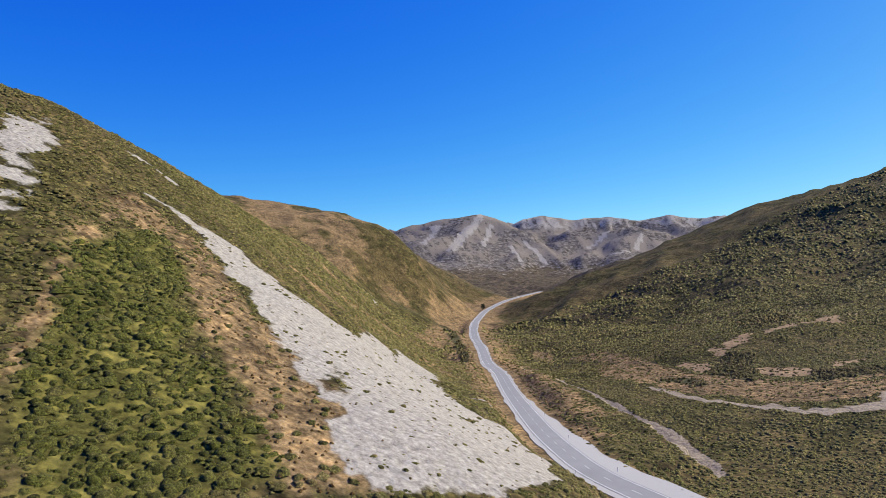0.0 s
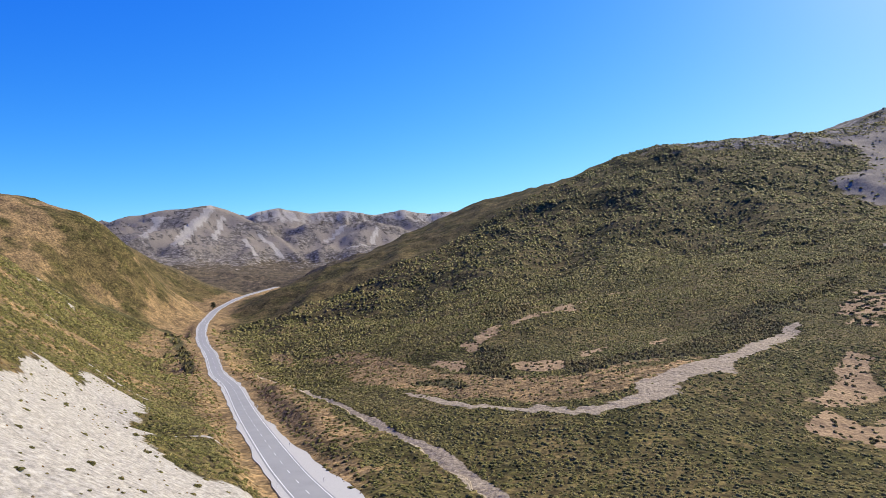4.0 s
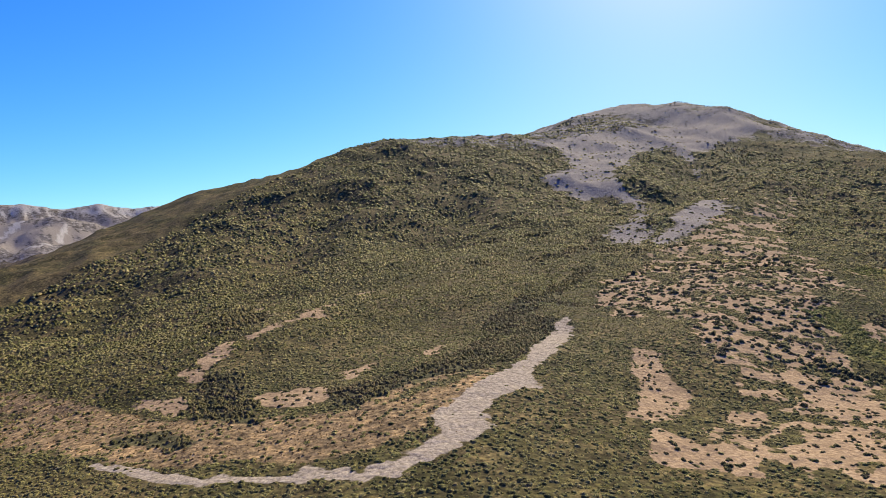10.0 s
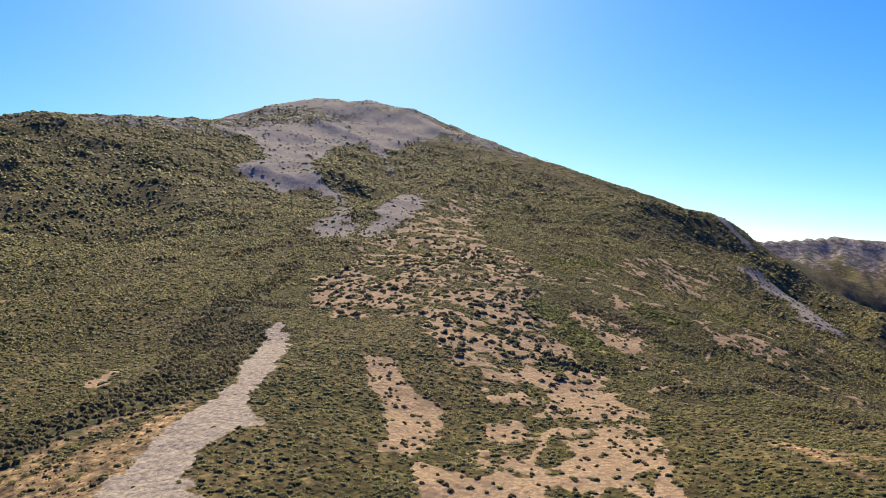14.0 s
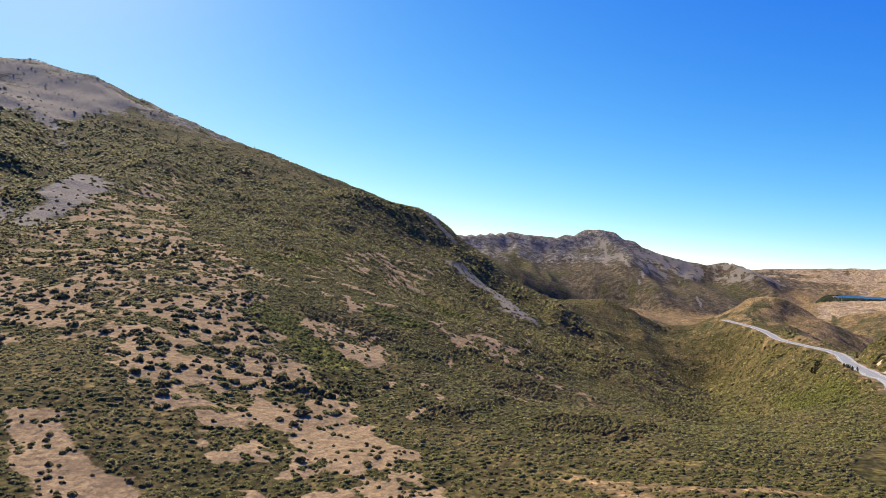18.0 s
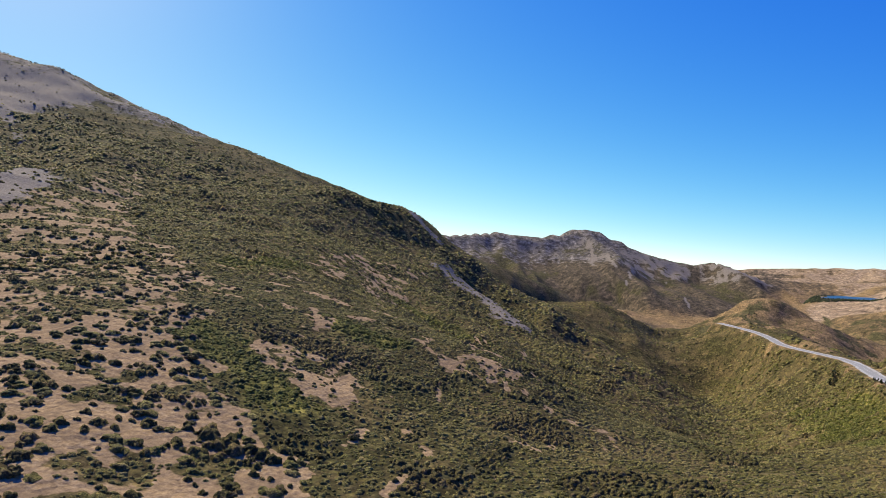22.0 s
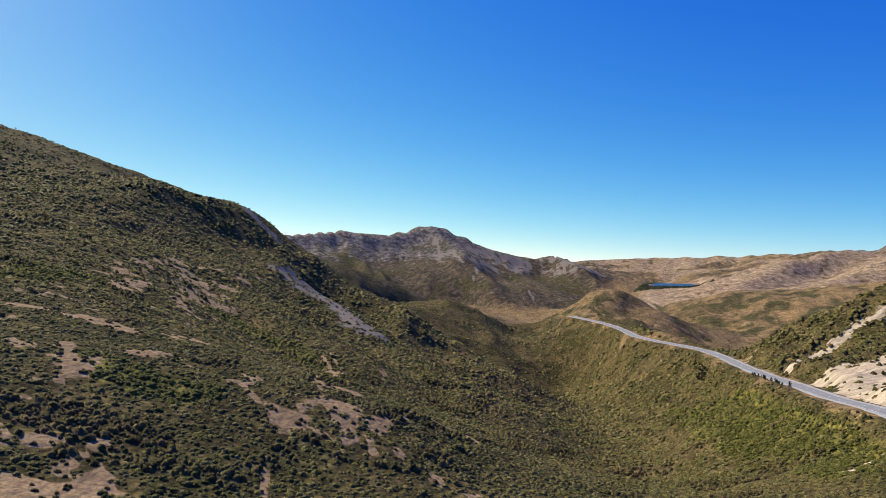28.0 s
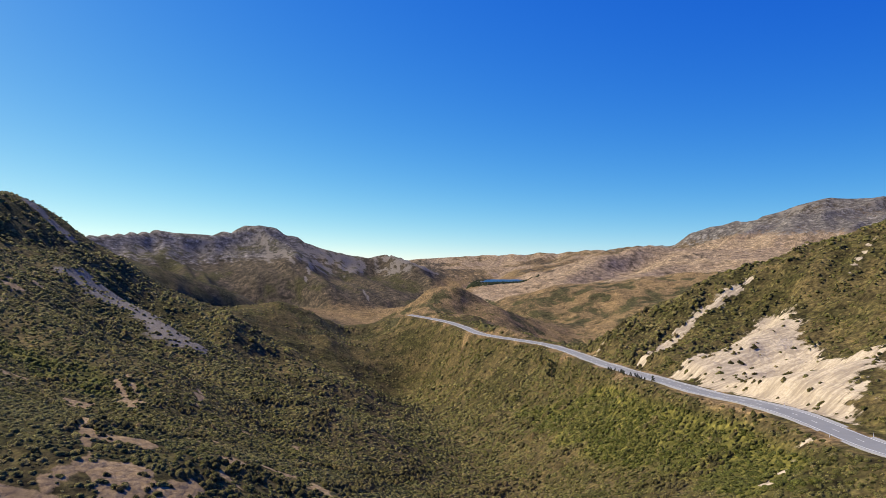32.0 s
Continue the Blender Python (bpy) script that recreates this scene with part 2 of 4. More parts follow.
# side gullies: depth, half-width, the line of the bed; a depth below nothing is a rib
GULLIES = [
    (8, 42, [(355, 490), (455, 583), (500, 650), (474, 819), (594, 930), (700, 1010)]),
    (9, 45, [(455, 583), (560, 610), (680, 720), (800, 860), (960, 960)]),
    (-9, 45, [(520, 660), (600, 740), (700, 850)]),
    (-14, 50, [(380, 420), (470, 500), (620, 570), (800, 680)]),
    (12, 40, [(150, 520), (260, 640), (360, 800)]),
    (10, 35, [(60, 520), (120, 660), (180, 820), (240, 980)]),
    (9, 35, [(-60, 560), (-20, 720), (30, 900)]),
    (8, 26, [(345, 150), (420, 190), (520, 250), (640, 330)]),
    (9, 26, [(430, 100), (520, 150), (620, 215), (740, 300)]),
    (12, 34, [(600, 60), (700, 140), (800, 230), (900, 320)]),
    (14, 40, [(800, 30), (900, 150), (1000, 260), (1060, 380)]),
    (-8, 30, [(700, 40), (800, 120), (930, 230)]),
    (7, 22, [(-120, 100), (-90, 128), (-62, 158)]),
    (9, 30, [(-230, 330), (-190, 380), (-160, 420)]),
    (10, 35, [(-330, 560), (-290, 600), (-250, 640)]),
    (9, 28, [(400, -20), (420, -60), (440, -130)]),
    (8, 25, [(530, -50), (520, -90), (500, -150)]),
    (14, 40, [(1120, -330), (1230, -420), (1330, -500)]),
    (12, 34, [(1200, -330), (1330, -400), (1420, -450)]),
    (34, 75, [(1880, -760), (2040, -960), (2150, -1180)]),
    (28, 65, [(1740, -640), (1880, -860), (1940, -1100)]),
    (-22, 70, [(1960, -680), (2140, -980), (2240, -1280)]),
    (-16, 55, [(1640, -620), (1720, -820), (1800, -1000)]),
    (10, 30, [(1030, -130), (1100, -150), (1190, -160)]),
]
MIDDLE = (85.0, 90.0)


def land_samples():
    got = []
    for line in [ROAD_PASS, ROAD_DOWN, STREAM, GULLY_DOWN, *LANDFORMS.values()]:
        for p in smooth_line(line, 12.0):
            gap = max(14.0, 0.045 * math.hypot(p[0] - MIDDLE[0], p[1] - MIDDLE[1]))
            if all((p[0] - q[0]) ** 2 + (p[1] - q[1]) ** 2 > gap * gap for q in got):
                got.append(p)
    return np.array(got)


SAMPLES = land_samples()


def bend(ax, ay, bx, by):
    return np.sqrt((ax - bx) ** 2 + (ay - by) ** 2 + 15.0**2)


gram = bend(SAMPLES[:, 0, None], SAMPLES[:, 1, None], SAMPLES[:, 0], SAMPLES[:, 1])
count = len(SAMPLES)
full = np.zeros((count + 1, count + 1))
full[:count, :count] = gram - 0.5 * np.eye(count)
full[:count, count] = full[count, :count] = 1
SOLVED = np.linalg.solve(full, np.r_[SAMPLES[:, 2], 0])

ROAD_ALL = smooth_line(ROAD_PASS[::-1] + ROAD_DOWN[1:], 8.0)


def solved_land(x, y):
    z = np.empty(len(x))
    for k in range(0, len(x), 20000):
        r = (x[k : k + 20000, None] - SAMPLES[:, 0]) ** 2
        r += (y[k : k + 20000, None] - SAMPLES[:, 1]) ** 2
        r += 15.0**2
        np.sqrt(r, out=r)
        z[k : k + 20000] = r @ SOLVED[:-1] + SOLVED[-1]
    return z


def land_grid(x0, x1, y0, y1, gap):
    """The solved land on an even grid, to be read between its posts."""
    gx, gy = np.arange(x0 - 2 * gap, x1 + 3 * gap, gap), np.arange(y0 - 2 * gap, y1 + 3 * gap, gap)
    a, b = np.meshgrid(gx, gy, indexing="ij")
    return x0, x1, y0, y1, gap, solved_land(a.ravel(), b.ravel()).reshape(a.shape)


LAND_GRIDS = [land_grid(-460, 1260, -360, 800, 6.0), land_grid(-1500, 2600, -1500, 2100, 24.0), land_grid(-5000, 5200, -5000, 5000, 60.0)]


def smooth_land(x, y):
    """The solved land by cubic steps between the posts of the finest grid that holds the place."""
    z, left = np.empty(len(x)), np.ones(len(x), bool)
    for x0, x1, y0, y1, gap, posts in LAND_GRIDS:
        k = np.flatnonzero(left & (x >= x0) & (x <= x1) & (y >= y0) & (y <= y1))
        left[k] = False
        u, v = (x[k] - x0) / gap + 2, (y[k] - y0) / gap + 2
        i, j = np.floor(u).astype(np.int64), np.floor(v).astype(np.int64)
        u, v = u - i, v - j

        def weights(f):
            return -0.5 * f + f * f - 0.5 * f**3, 1 - 2.5 * f * f + 1.5 * f**3, 0.5 * f + 2 * f * f - 1.5 * f**3, -0.5 * f * f + 0.5 * f**3

        wu, wv = weights(u), weights(v)
        z[k] = sum(wu[a] * sum(wv[b] * posts[i + a - 1, j + b - 1] for b in range(4)) for a in range(4))
    k = np.flatnonzero(left)
    if len(k):
        z[k] = solved_land(x[k], y[k])
    return z


# the undercut bank beside the road, and the stream terrace's edge
DITCH = [(-128, 410, 0), (-95, 335, 0), (-60, 260, 0), (-34, 206, 0), (-18, 173, 0), (-2, 143, 0), (11, 106, 0), (24, 84, 0)]
DITCH_LINE = smooth_line(DITCH, 6.0)


def mountains(x, y, z):
    """The height where a far mountain stands, else z."""
    for n, (steep, foot, crest) in enumerate(MOUNTAINS):
        d = near_line(x, y, crest, 900.0)[0]
        k = np.flatnonzero(d < 900)
        d = d[k]
        long = math.dist(crest[0][:2], crest[-1][:2])
        ux, uy = (crest[-1][0] - crest[0][0]) / long, (crest[-1][1] - crest[0][1]) / long
        run = (x[k] - crest[0][0]) * ux + (y[k] - crest[0][1]) * uy
        zc = np.interp(run, [(p[0] - crest[0][0]) * ux + (p[1] - crest[0][1]) * uy for p in crest], [p[2] for p in crest])
        bow = run + 60 * cell_noise(run / 200, d / 260, 50 + n)
        cut = np.abs(cell_noise(bow / 170 + 7 * n, d / 500, 51)) + 0.45 * np.abs(cell_noise(bow / 70, d / 260 + 3 * n, 52)) + 0.25 * np.abs(cell_noise(bow / 28, d / 120, 53))
        top = zc + fbm(run, d, 90.0, 4, 54 + n) * 8 - (zc + foot) * (1 - np.exp(-1.25 * d * steep * (0.75 + 0.25 * cut) / (zc + foot).clip(40))) - 150 * step(500, 880, d) - 34 * (np.exp(-d / 500) - np.exp(-d / 70)) * cut
        z[k] = np.where(d < 880, np.maximum(z[k], top), z[k])
    return z


def land(x, y):
    """Height of the ground without the roadbed."""
    z = smooth_land(x, y)
    far = np.hypot(x - MIDDLE[0], y - MIDDLE[1])
    for depth, half, bed in GULLIES:
        d, _, run, _ = near_line(x, y, [(px, py, 0) for px, py in bed], 3 * half)
        k = np.flatnonzero(d < 3 * half)
        long = sum(math.dist(p, q) for p, q in zip(bed, bed[1:]))
        ends = step(0, 0.25 * long, run[k]) * (1 - step(0.7 * long, long, run[k]))
        z[k] -= depth * np.exp(-((d[k] / half) ** 2)) * ends
    z = z + fbm(x, y, 9.0, 3, 3) * 0.5 + fbm(x, y, 45.0, 3, 4) * 1.8 * step(30, 160, far)
    z = z + (ridged(x, y, 110.0, 4, 7) - 0.6) * 11.0 * step(180, 700, far)
    z = z + (ridged(x, y, 420.0, 4, 12) - 0.7) * 30.0 * step(1100, 1800, far)
    # runnels down the cut bank above the road
    bank = step(330, 380, x) * (1 - step(640, 720, x)) * step(20, 45, -y - 0.02 * x) * (1 - step(150, 240, -y))
    z = z + bank * ((ridged(x + 0.5 * y, 0.2 * y, 15.0, 3, 91) - 0.6) * 5.0 + fbm(x, y, 7.0, 3, 92) * 0.9)
    z = mountains(x, y, z)
    d, _, run, side = near_line(x, y, DITCH_LINE, 60.0)
    d = d * side + fbm(x, y, 7.0, 3, 22) * 2.2
    held = step(0, 40, run) * (1 - step(330, 345, run))
    z = z + held * (3.6 * step(-0.8, 0.8, d) * (1 - step(12, 60, d)) - 1.2 * step(-9, -1, d) * (1 - step(-0.9, 0.9, d)))
    return z


LAKE = (2224.0, -615.0, 62.0, 78.0, -97.0)  # middle, half-length, half-width, level


def ground_height(x, y):
    shape = np.shape(x)
    x, y = np.ravel(x).astype(float), np.ravel(y).astype(float)
    z = land(x, y)
    d, zr, _, _ = near_line(x, y, ROAD_ALL)
    z = z + (zr - 0.15 - z) * (1 - step(7.0, 17.0, d))
    lake = np.hypot((x - LAKE[0]) / LAKE[2], (y - LAKE[1]) / LAKE[3])
    z = z + (LAKE[4] - 1.0 - z) * (1 - step(1.1, 1.7, lake))
    return z.reshape(shape)


# ---- covers of the ground ----
COVER_STROKES = collections.defaultdict(list)  # half-width, then the places it runs through
COVER_PATCHES = collections.defaultdict(list)  # outlines of whole patches
COVER_STROKES["tussock"] += [
    (3.1, (51, 210), (71, 226), (92, 234)),
    (10.7, (1907, -47), (1032, -8), (1004, -17)),
    (9.2, (832, -64), (790, -84), (1062, -247)),
    (14.2, (1171, -184), (1114, -208)),
    (6.2, (1049, -72), (930, -69)),
    (5.2, (-65, 395), (-4, 255), (22, 210), (37, 194)),
    (3.1, (37, 194), (61, 207), (75, 217)),
    (5.3, (-134, 519), (-75, 396), (-40, 333)),
    (11.6, (-316, 705), (-305, 750), (-381, 1158)),
]
COVER_STROKES["tussock"] += [
    (12.3, (-216, 465), (-301, 712)),
    (3.4, (-104, 60), (-66, 33), (-44, 18), (-30, 3)),
    (3.7, (-83, 45), (-61, 30), (-38, 12), (-27, 3)),
    (4.5, (-65, 38), (-41, 20), (-26, 7)),
    (1.2, (-69, -5), (-86, 12), (-104, 32)),
    (2.2, (-111, 51), (-87, 41)),
    (17.3, (2094, -5), (1900, -194)),
    (1.8, (170, 108), (169, 94), (174, 79)),
    (1.5, (174, 121), (170, 108)),
]
COVER_STROKES["tussock"] += [
    (2.0, (177, 120), (163, 108), (155, 101)),
    (7.0, (1115, 9), (1094, 71), (1125, 114)),
    (16.6, (1186, -71), (1179, -123), (1974, -437), (1124, -212), (1071, -243)),
    (7.6, (1022, -95), (1091, -165), (763, -85)),
    (5.3, (1138, 114), (1133, 68), (1156, 35), (1136, 5), (1010, -11)),
]
COVER_STROKES["thicket"] += [
    (2.5, (54, 228), (73, 231), (100, 243)),
    (2.1, (274, 186), (276, 174), (303, 164)),
    (2.0, (219, 162), (218, 150), (248, 144)),
    (4.3, (1132, -93), (1022, -95)),
    (4.7, (1867, -433), (1124, -217), (1081, -247)),
    (4.8, (1031, 169), (1037, 76), (1032, 21)),
    (2.9, (12, 261), (26, 228)),
    (2.8, (50, 225), (75, 235), (107, 259), (134, 284)),
    (2.8, (29, 389), (62, 459)),
]
COVER_STROKES["thicket"] += [
    (6.0, (139, 292), (175, 325), (183, 304)),
    (3.9, (155, 305), (187, 328), (242, 373)),
    (3.6, (266, 429), (335, 480)),
    (1.7, (296, 161), (299, 144)),
    (3.4, (347, 126), (470, 80)),
    (3.9, (386, 129), (468, 78)),
    (4.6, (-346, 634), (-284, 662), (-154, 391)),
]
COVER_STROKES["talus"] += [
    (7.3, (913, 346), (886, 311)),
    (10.6, (342, 423), (484, 494)),
]
COVER_STROKES["talus"] += [
    (62.5, (916, 1247), (999, 1113), (965, 920)),
    (11.5, (400, 463), (495, 519)),
]
COVER_STROKES["green"] += [
    (9.2, (262, 233), (234, 192)),
    (12.2, (369, 288), (418, 280)),
    (5.5, (311, 216), (309, 192)),
    (9.1, (496, 243), (453, 190)),
    (5.5, (-92, 25), (-61, 7), (-42, -8)),
    (4.3, (-57, -9), (-42, -13)),
]
COVER_PATCHES["scree"] += [
    ((-64, 63), (-105, 146), (-97, 158), (-57, 102), (-37, 88), (-27, 101), (-9, 41), (-9, 22), (-23, 1), (-30, 8), (-36, 16), (-39, 31), (-50, 42)),
    ((-126, 67), (-122, 70), (-109, 82), (-89, 80), (-73, 80), (-52, 45), (-42, 23), (-44, 23), (-61, 38), (-79, 51), (-109, 69)),
    ((-156, 48), (-161, 65), (-150, 59), (-129, 37), (-107, 18), (-107, 16)),
]
COVER_PATCHES["scree"] += [
    ((-75, 77), (-110, 158), (-97, 159), (-90, 171), (-56, 102), (-39, 88), (-33, 101), (-23, 98), (-22, 90), (-37, 21)),
    ((-117, 190), (-116, 203), (-104, 197), (-88, 183), (-84, 165), (-86, 159), (-71, 142), (-58, 112), (-59, 102)),
]
COVER_PATCHES["tussock"] += [
    ((-115, 47), (-126, 63), (-103, 58), (-78, 39), (-61, 30), (-41, 15), (-34, 14), (-25, 0), (-27, -4), (-36, 1), (-48, 11), (-68, 25), (-100, 50)),
    ((-405, 1024), (-403, 1202), (-297, 788), (-186, 483), (-98, 256), (-111, 277), (-195, 470), (-286, 647)),
    ((-199, 551), (-112, 389), (-61, 260), (-23, 172), (-16, 159), (-24, 146), (-65, 237), (-133, 384)),
]
COVER_PATCHES["tussock"] += [
    ((-50, 336), (-3, 273), (11, 248), (29, 230), (52, 213), (74, 217), (101, 228), (87, 212), (72, 199), (55, 187), (44, 186), (26, 199), (5, 208), (-8, 230), (-42, 287)),
]
COVER_PATCHES["green"] += [
    ((-104, 38), (-106, 55), (-82, 34), (-63, 16), (-49, 9), (-41, 4), (-32, -2), (-30, -7), (-45, -24), (-59, -15), (-68, -2), (-82, 10)),
    ((442, 1), (433, -7), (391, 2), (351, 14), (328, 19), (326, 29), (325, 39), (349, 35), (402, 18)),
]
COVER_PATCHES["soil"] += [
    ((-3, 287), (12, 278), (12, 272), (8, 260), (-2, 275)),
    ((33, 254), (36, 258), (52, 246), (47, 228), (29, 240)),
    ((59, 262), (72, 265), (69, 255), (58, 251)),
    ((93, 271), (104, 275), (93, 258)),
    ((13, 301), (20, 321), (34, 330), (29, 308), (21, 298), (14, 290)),
    ((36, 328), (53, 347), (54, 338), (40, 325)),
    ((63, 464), (61, 402), (52, 365)),
    ((57, 347), (76, 369), (96, 399), (74, 347), (59, 336)),
]
COVER_PATCHES["soil"] += [
    ((154, 225), (157, 218), (144, 197), (146, 191), (136, 181), (126, 177), (114, 171), (112, 179), (129, 192), (139, 209)),
    ((109, 165), (119, 156), (122, 153), (130, 152), (118, 144), (112, 143), (99, 153), (101, 159)),
    ((148, 157), (161, 151), (152, 138), (142, 139), (139, 149)),
    ((174, 179), (209, 183), (193, 171), (177, 150), (167, 157), (167, 168)),
    ((145, 176), (154, 173), (150, 167), (138, 161), (139, 164)),
]
COVER_PATCHES["soil"] += [
    ((310, 175), (314, 169), (306, 167), (299, 167), (301, 171), (306, 174)),
    ((313, 159), (316, 157), (308, 156), (303, 157)),
]
COVER_PATCHES["thicket"] += [
    ((15, 282), (18, 293), (29, 287), (30, 265), (30, 243), (26, 236), (15, 249), (11, 260)),
    ((47, 226), (51, 238), (68, 241), (81, 244), (101, 262), (128, 267), (154, 299), (166, 280), (142, 254), (107, 231), (79, 230), (66, 224), (54, 218)),
    ((-12, 254), (6, 244), (13, 222), (9, 220), (-8, 244)),
    ((44, 473), (62, 480), (49, 362), (35, 340), (25, 361)),
]
COVER_PATCHES["shingle"] += [
    ((-1, 214), (10, 196), (14, 197), (27, 185), (32, 188), (41, 175), (49, 177), (63, 185), (72, 199), (85, 208), (110, 221), (100, 202), (86, 201), (75, 185), (66, 176), (59, 173), (46, 168), (36, 174), (24, 184), (11, 192), (4, 202)),
]
COVER_PATCHES["shingle"] += [
    ((60, 181), (68, 199), (83, 211), (95, 220), (114, 231), (142, 263), (170, 288), (153, 262), (127, 233), (114, 223), (105, 217), (96, 202), (82, 197), (77, 193), (74, 182), (67, 179), (65, 176)),
]
COVER_PATCHES["spotted"] += [
    ((297, 333), (349, 345), (343, 295), (320, 266), (259, 233), (229, 209), (224, 195), (205, 181), (196, 189), (216, 208), (196, 204), (177, 217), (199, 247), (185, 271), (190, 298), (222, 329), (282, 360)),
    ((215, 251), (254, 282), (285, 303), (340, 331), (358, 311), (330, 273), (287, 257), (249, 231), (230, 206), (220, 196), (207, 177), (197, 171), (172, 206)),
]
COVER_PATCHES["flecked"] += [
    ((199, 310), (261, 356), (351, 415), (455, 469), (670, 567), (466, 409), (349, 345), (297, 333), (265, 342)),
    ((261, 300), (343, 387), (413, 438), (493, 475), (525, 468), (403, 363), (370, 320), (340, 331), (297, 314)),
    ((270, 221), (272, 209), (280, 195), (257, 183), (239, 185), (247, 196), (253, 208)),
    ((472, 297), (610, 310), (600, 264), (529, 260), (443, 264)),
    ((582, 295), (619, 290), (639, 263), (547, 255), (397, 229), (418, 244)),
]
COVER_PATCHES["talus"] += [
    ((604, 1046), (1103, 1043), (1083, 908), (953, 907), (795, 842), (716, 752), (787, 852), (808, 919), (713, 892), (575, 763), (519, 693), (541, 657), (403, 497), (326, 431), (335, 462), (490, 636), (512, 694), (491, 711), (493, 762), (488, 822), (558, 842), (612, 952), (599, 1000)),
    ((731, 277), (768, 275), (825, 254), (658, 191), (625, 177), (626, 191), (685, 229), (709, 262)),
]
COVER_PATCHES["clay"] += [
    ((408, -24), (446, -36), (452, -54), (480, -86), (492, -115), (475, -111), (449, -89), (436, -92), (339, -2), (360, -4), (394, -20)),
    ((462, -38), (467, -69), (475, -108), (461, -102), (437, -78), (420, -76), (410, -60), (400, -63), (393, -73), (372, -50), (354, -22), (349, -9), (362, -5), (402, -16)),
]
COVER_PATCHES["green"] += [
    ((592, -11), (497, -23), (404, -7), (330, 19), (321, 34), (421, 24)),
]
COVER_PATCHES["flecked"] += [
    ((175, 198), (218, 187), (170, 144), (131, 125), (97, 154), (112, 169), (135, 168)),
]
COVER_STROKES["scree"] += [
    (1.6, (-156, 87), (-155, 96), (-146, 96)),
    (3.4, (-369, 574), (-274, 464)),
    (1.8, (-229, 361), (-222, 369)),
    (1.3, (-133, 228), (-104, 212)),
    (0.9, (-67, 146), (-55, 146)),
    (2.5, (-361, 577), (-324, 598)),
]
COVER_STROKES["tussock"] += [
    (1.4, (-112, 44), (-91, 19), (-78, 4), (-63, -10)),
]
COVER_STROKES["soil"] += [
    (1.0, (100, 415), (132, 408), (158, 402)),
    (0.9, (171, 154), (147, 143), (130, 133)),
    (1.1, (153, 137), (129, 127)),
    (0.9, (149, 162), (128, 154)),
    (0.9, (266, 218), (255, 205)),
    (0.9, (260, 200), (250, 193)),
    (1.2, (266, 196), (280, 195)),
    (0.9, (245, 187), (251, 183)),
    (1.3, (224, 175), (237, 175)),
    (2.1, (312, 175), (305, 167)),
    (1.3, (322, 165), (309, 156)),
    (0.9, (321, 187), (323, 182)),
    (1.7, (447, 286), (457, 269)),
    (2.1, (571, 296), (572, 261)),
    (0.9, (284, 169), (275, 167)),
    (0.9, (204, 160), (214, 159)),
]
COVER_STROKES["soil"] += [
    (0.9, (306, 165), (304, 161)),
    (0.9, (322, 165), (313, 160)),
    (0.9, (328, 185), (326, 179)),
    (0.9, (321, 184), (314, 179)),
    (0.9, (431, 190), (444, 179)),
    (1.0, (475, 188), (450, 180)),
    (1.3, (488, 164), (459, 161)),
    (0.9, (305, 146), (302, 145)),
    (0.9, (307, 152), (302, 151)),
    (0.9, (352, 172), (326, 166)),
    (1.3, (466, 190), (431, 178)),
    (1.3, (445, 164), (446, 161)),
    (0.9, (318, 163), (315, 159)),
]
COVER_STROKES["shingle"] += [
    (0.9, (-12, 229), (6, 198), (21, 188), (34, 179)),
    (0.9, (-7, 224), (0, 212), (10, 196)),
    (2.1, (166, 284), (144, 260), (119, 234)),
]
COVER_STROKES["clay"] += [
    (2.7, (507, -48), (529, -78), (532, -102), (530, -115), (531, -134)),
    (1.9, (575, -49), (588, -74)),
    (2.1, (507, -47), (526, -76), (531, -97)),
    (1.3, (342, 0), (352, -14), (359, -30)),
    (0.9, (330, 33), (334, 20), (336, 14)),
    (1.2, (486, -175), (477, -155), (471, -141)),
    (1.4, (529, -130), (531, -113)),
]
COVER_STROKES["pale"] += [
    (3.3, (395, 458), (513, 522)),
]
COVER_STROKES["streak"] += [
    (23.6, (-1353, 2921), (-1465, 3343)),
    (29.6, (-1207, 2947), (-1242, 3230), (-1260, 3479)),
    (15.0, (-1109, 3144), (-1172, 3459)),
    (14.5, (-953, 3393), (-779, 3163)),
    (11.3, (-1000, 3266), (-888, 3074)),
    (19.2, (-578, 3771), (-637, 3571)),
    (15.5, (-377, 3704), (-385, 3497)),
    (17.5, (-483, 3349), (-372, 3383)),
    (6.2, (2748, 128), (2487, 112)),
    (5.0, (2656, 69), (2393, 42)),
    (4.8, (2656, -51), (2234, 17)),
    (4.3, (2210, -151), (2106, -152)),
]


# ---- materials ----
def material(name, build):
    m = bpy.data.materials.new(name)
    m.use_nodes = True
    t = m.node_tree
    bsdf = t.nodes["Principled BSDF"]
    bsdf.inputs["Specular IOR Level"].default_value = 0.2
    build(t.nodes, t.links, bsdf)
    return m


def tex_noise(nodes, links, scale, detail=6.0, rough=0.6, where=None):
    n = nodes.new("ShaderNodeTexNoise")
    n.inputs["Scale"].default_value, n.inputs["Detail"].default_value, n.inputs["Roughness"].default_value = scale, detail, rough
    if where is not None:
        links.new(where, n.inputs["Vector"])
    return n.outputs["Fac"]


def ramp(nodes, links, value, stops):
    r = nodes.new("ShaderNodeValToRGB")
    e = r.color_ramp.elements
    while len(e) < len(stops):
        e.new(0.5)
    for el, (at, colour) in zip(e, stops):
        el.position, el.color = at, (*colour, 1)
    links.new(value, r.inputs["Fac"])
    return r.outputs["Color"]


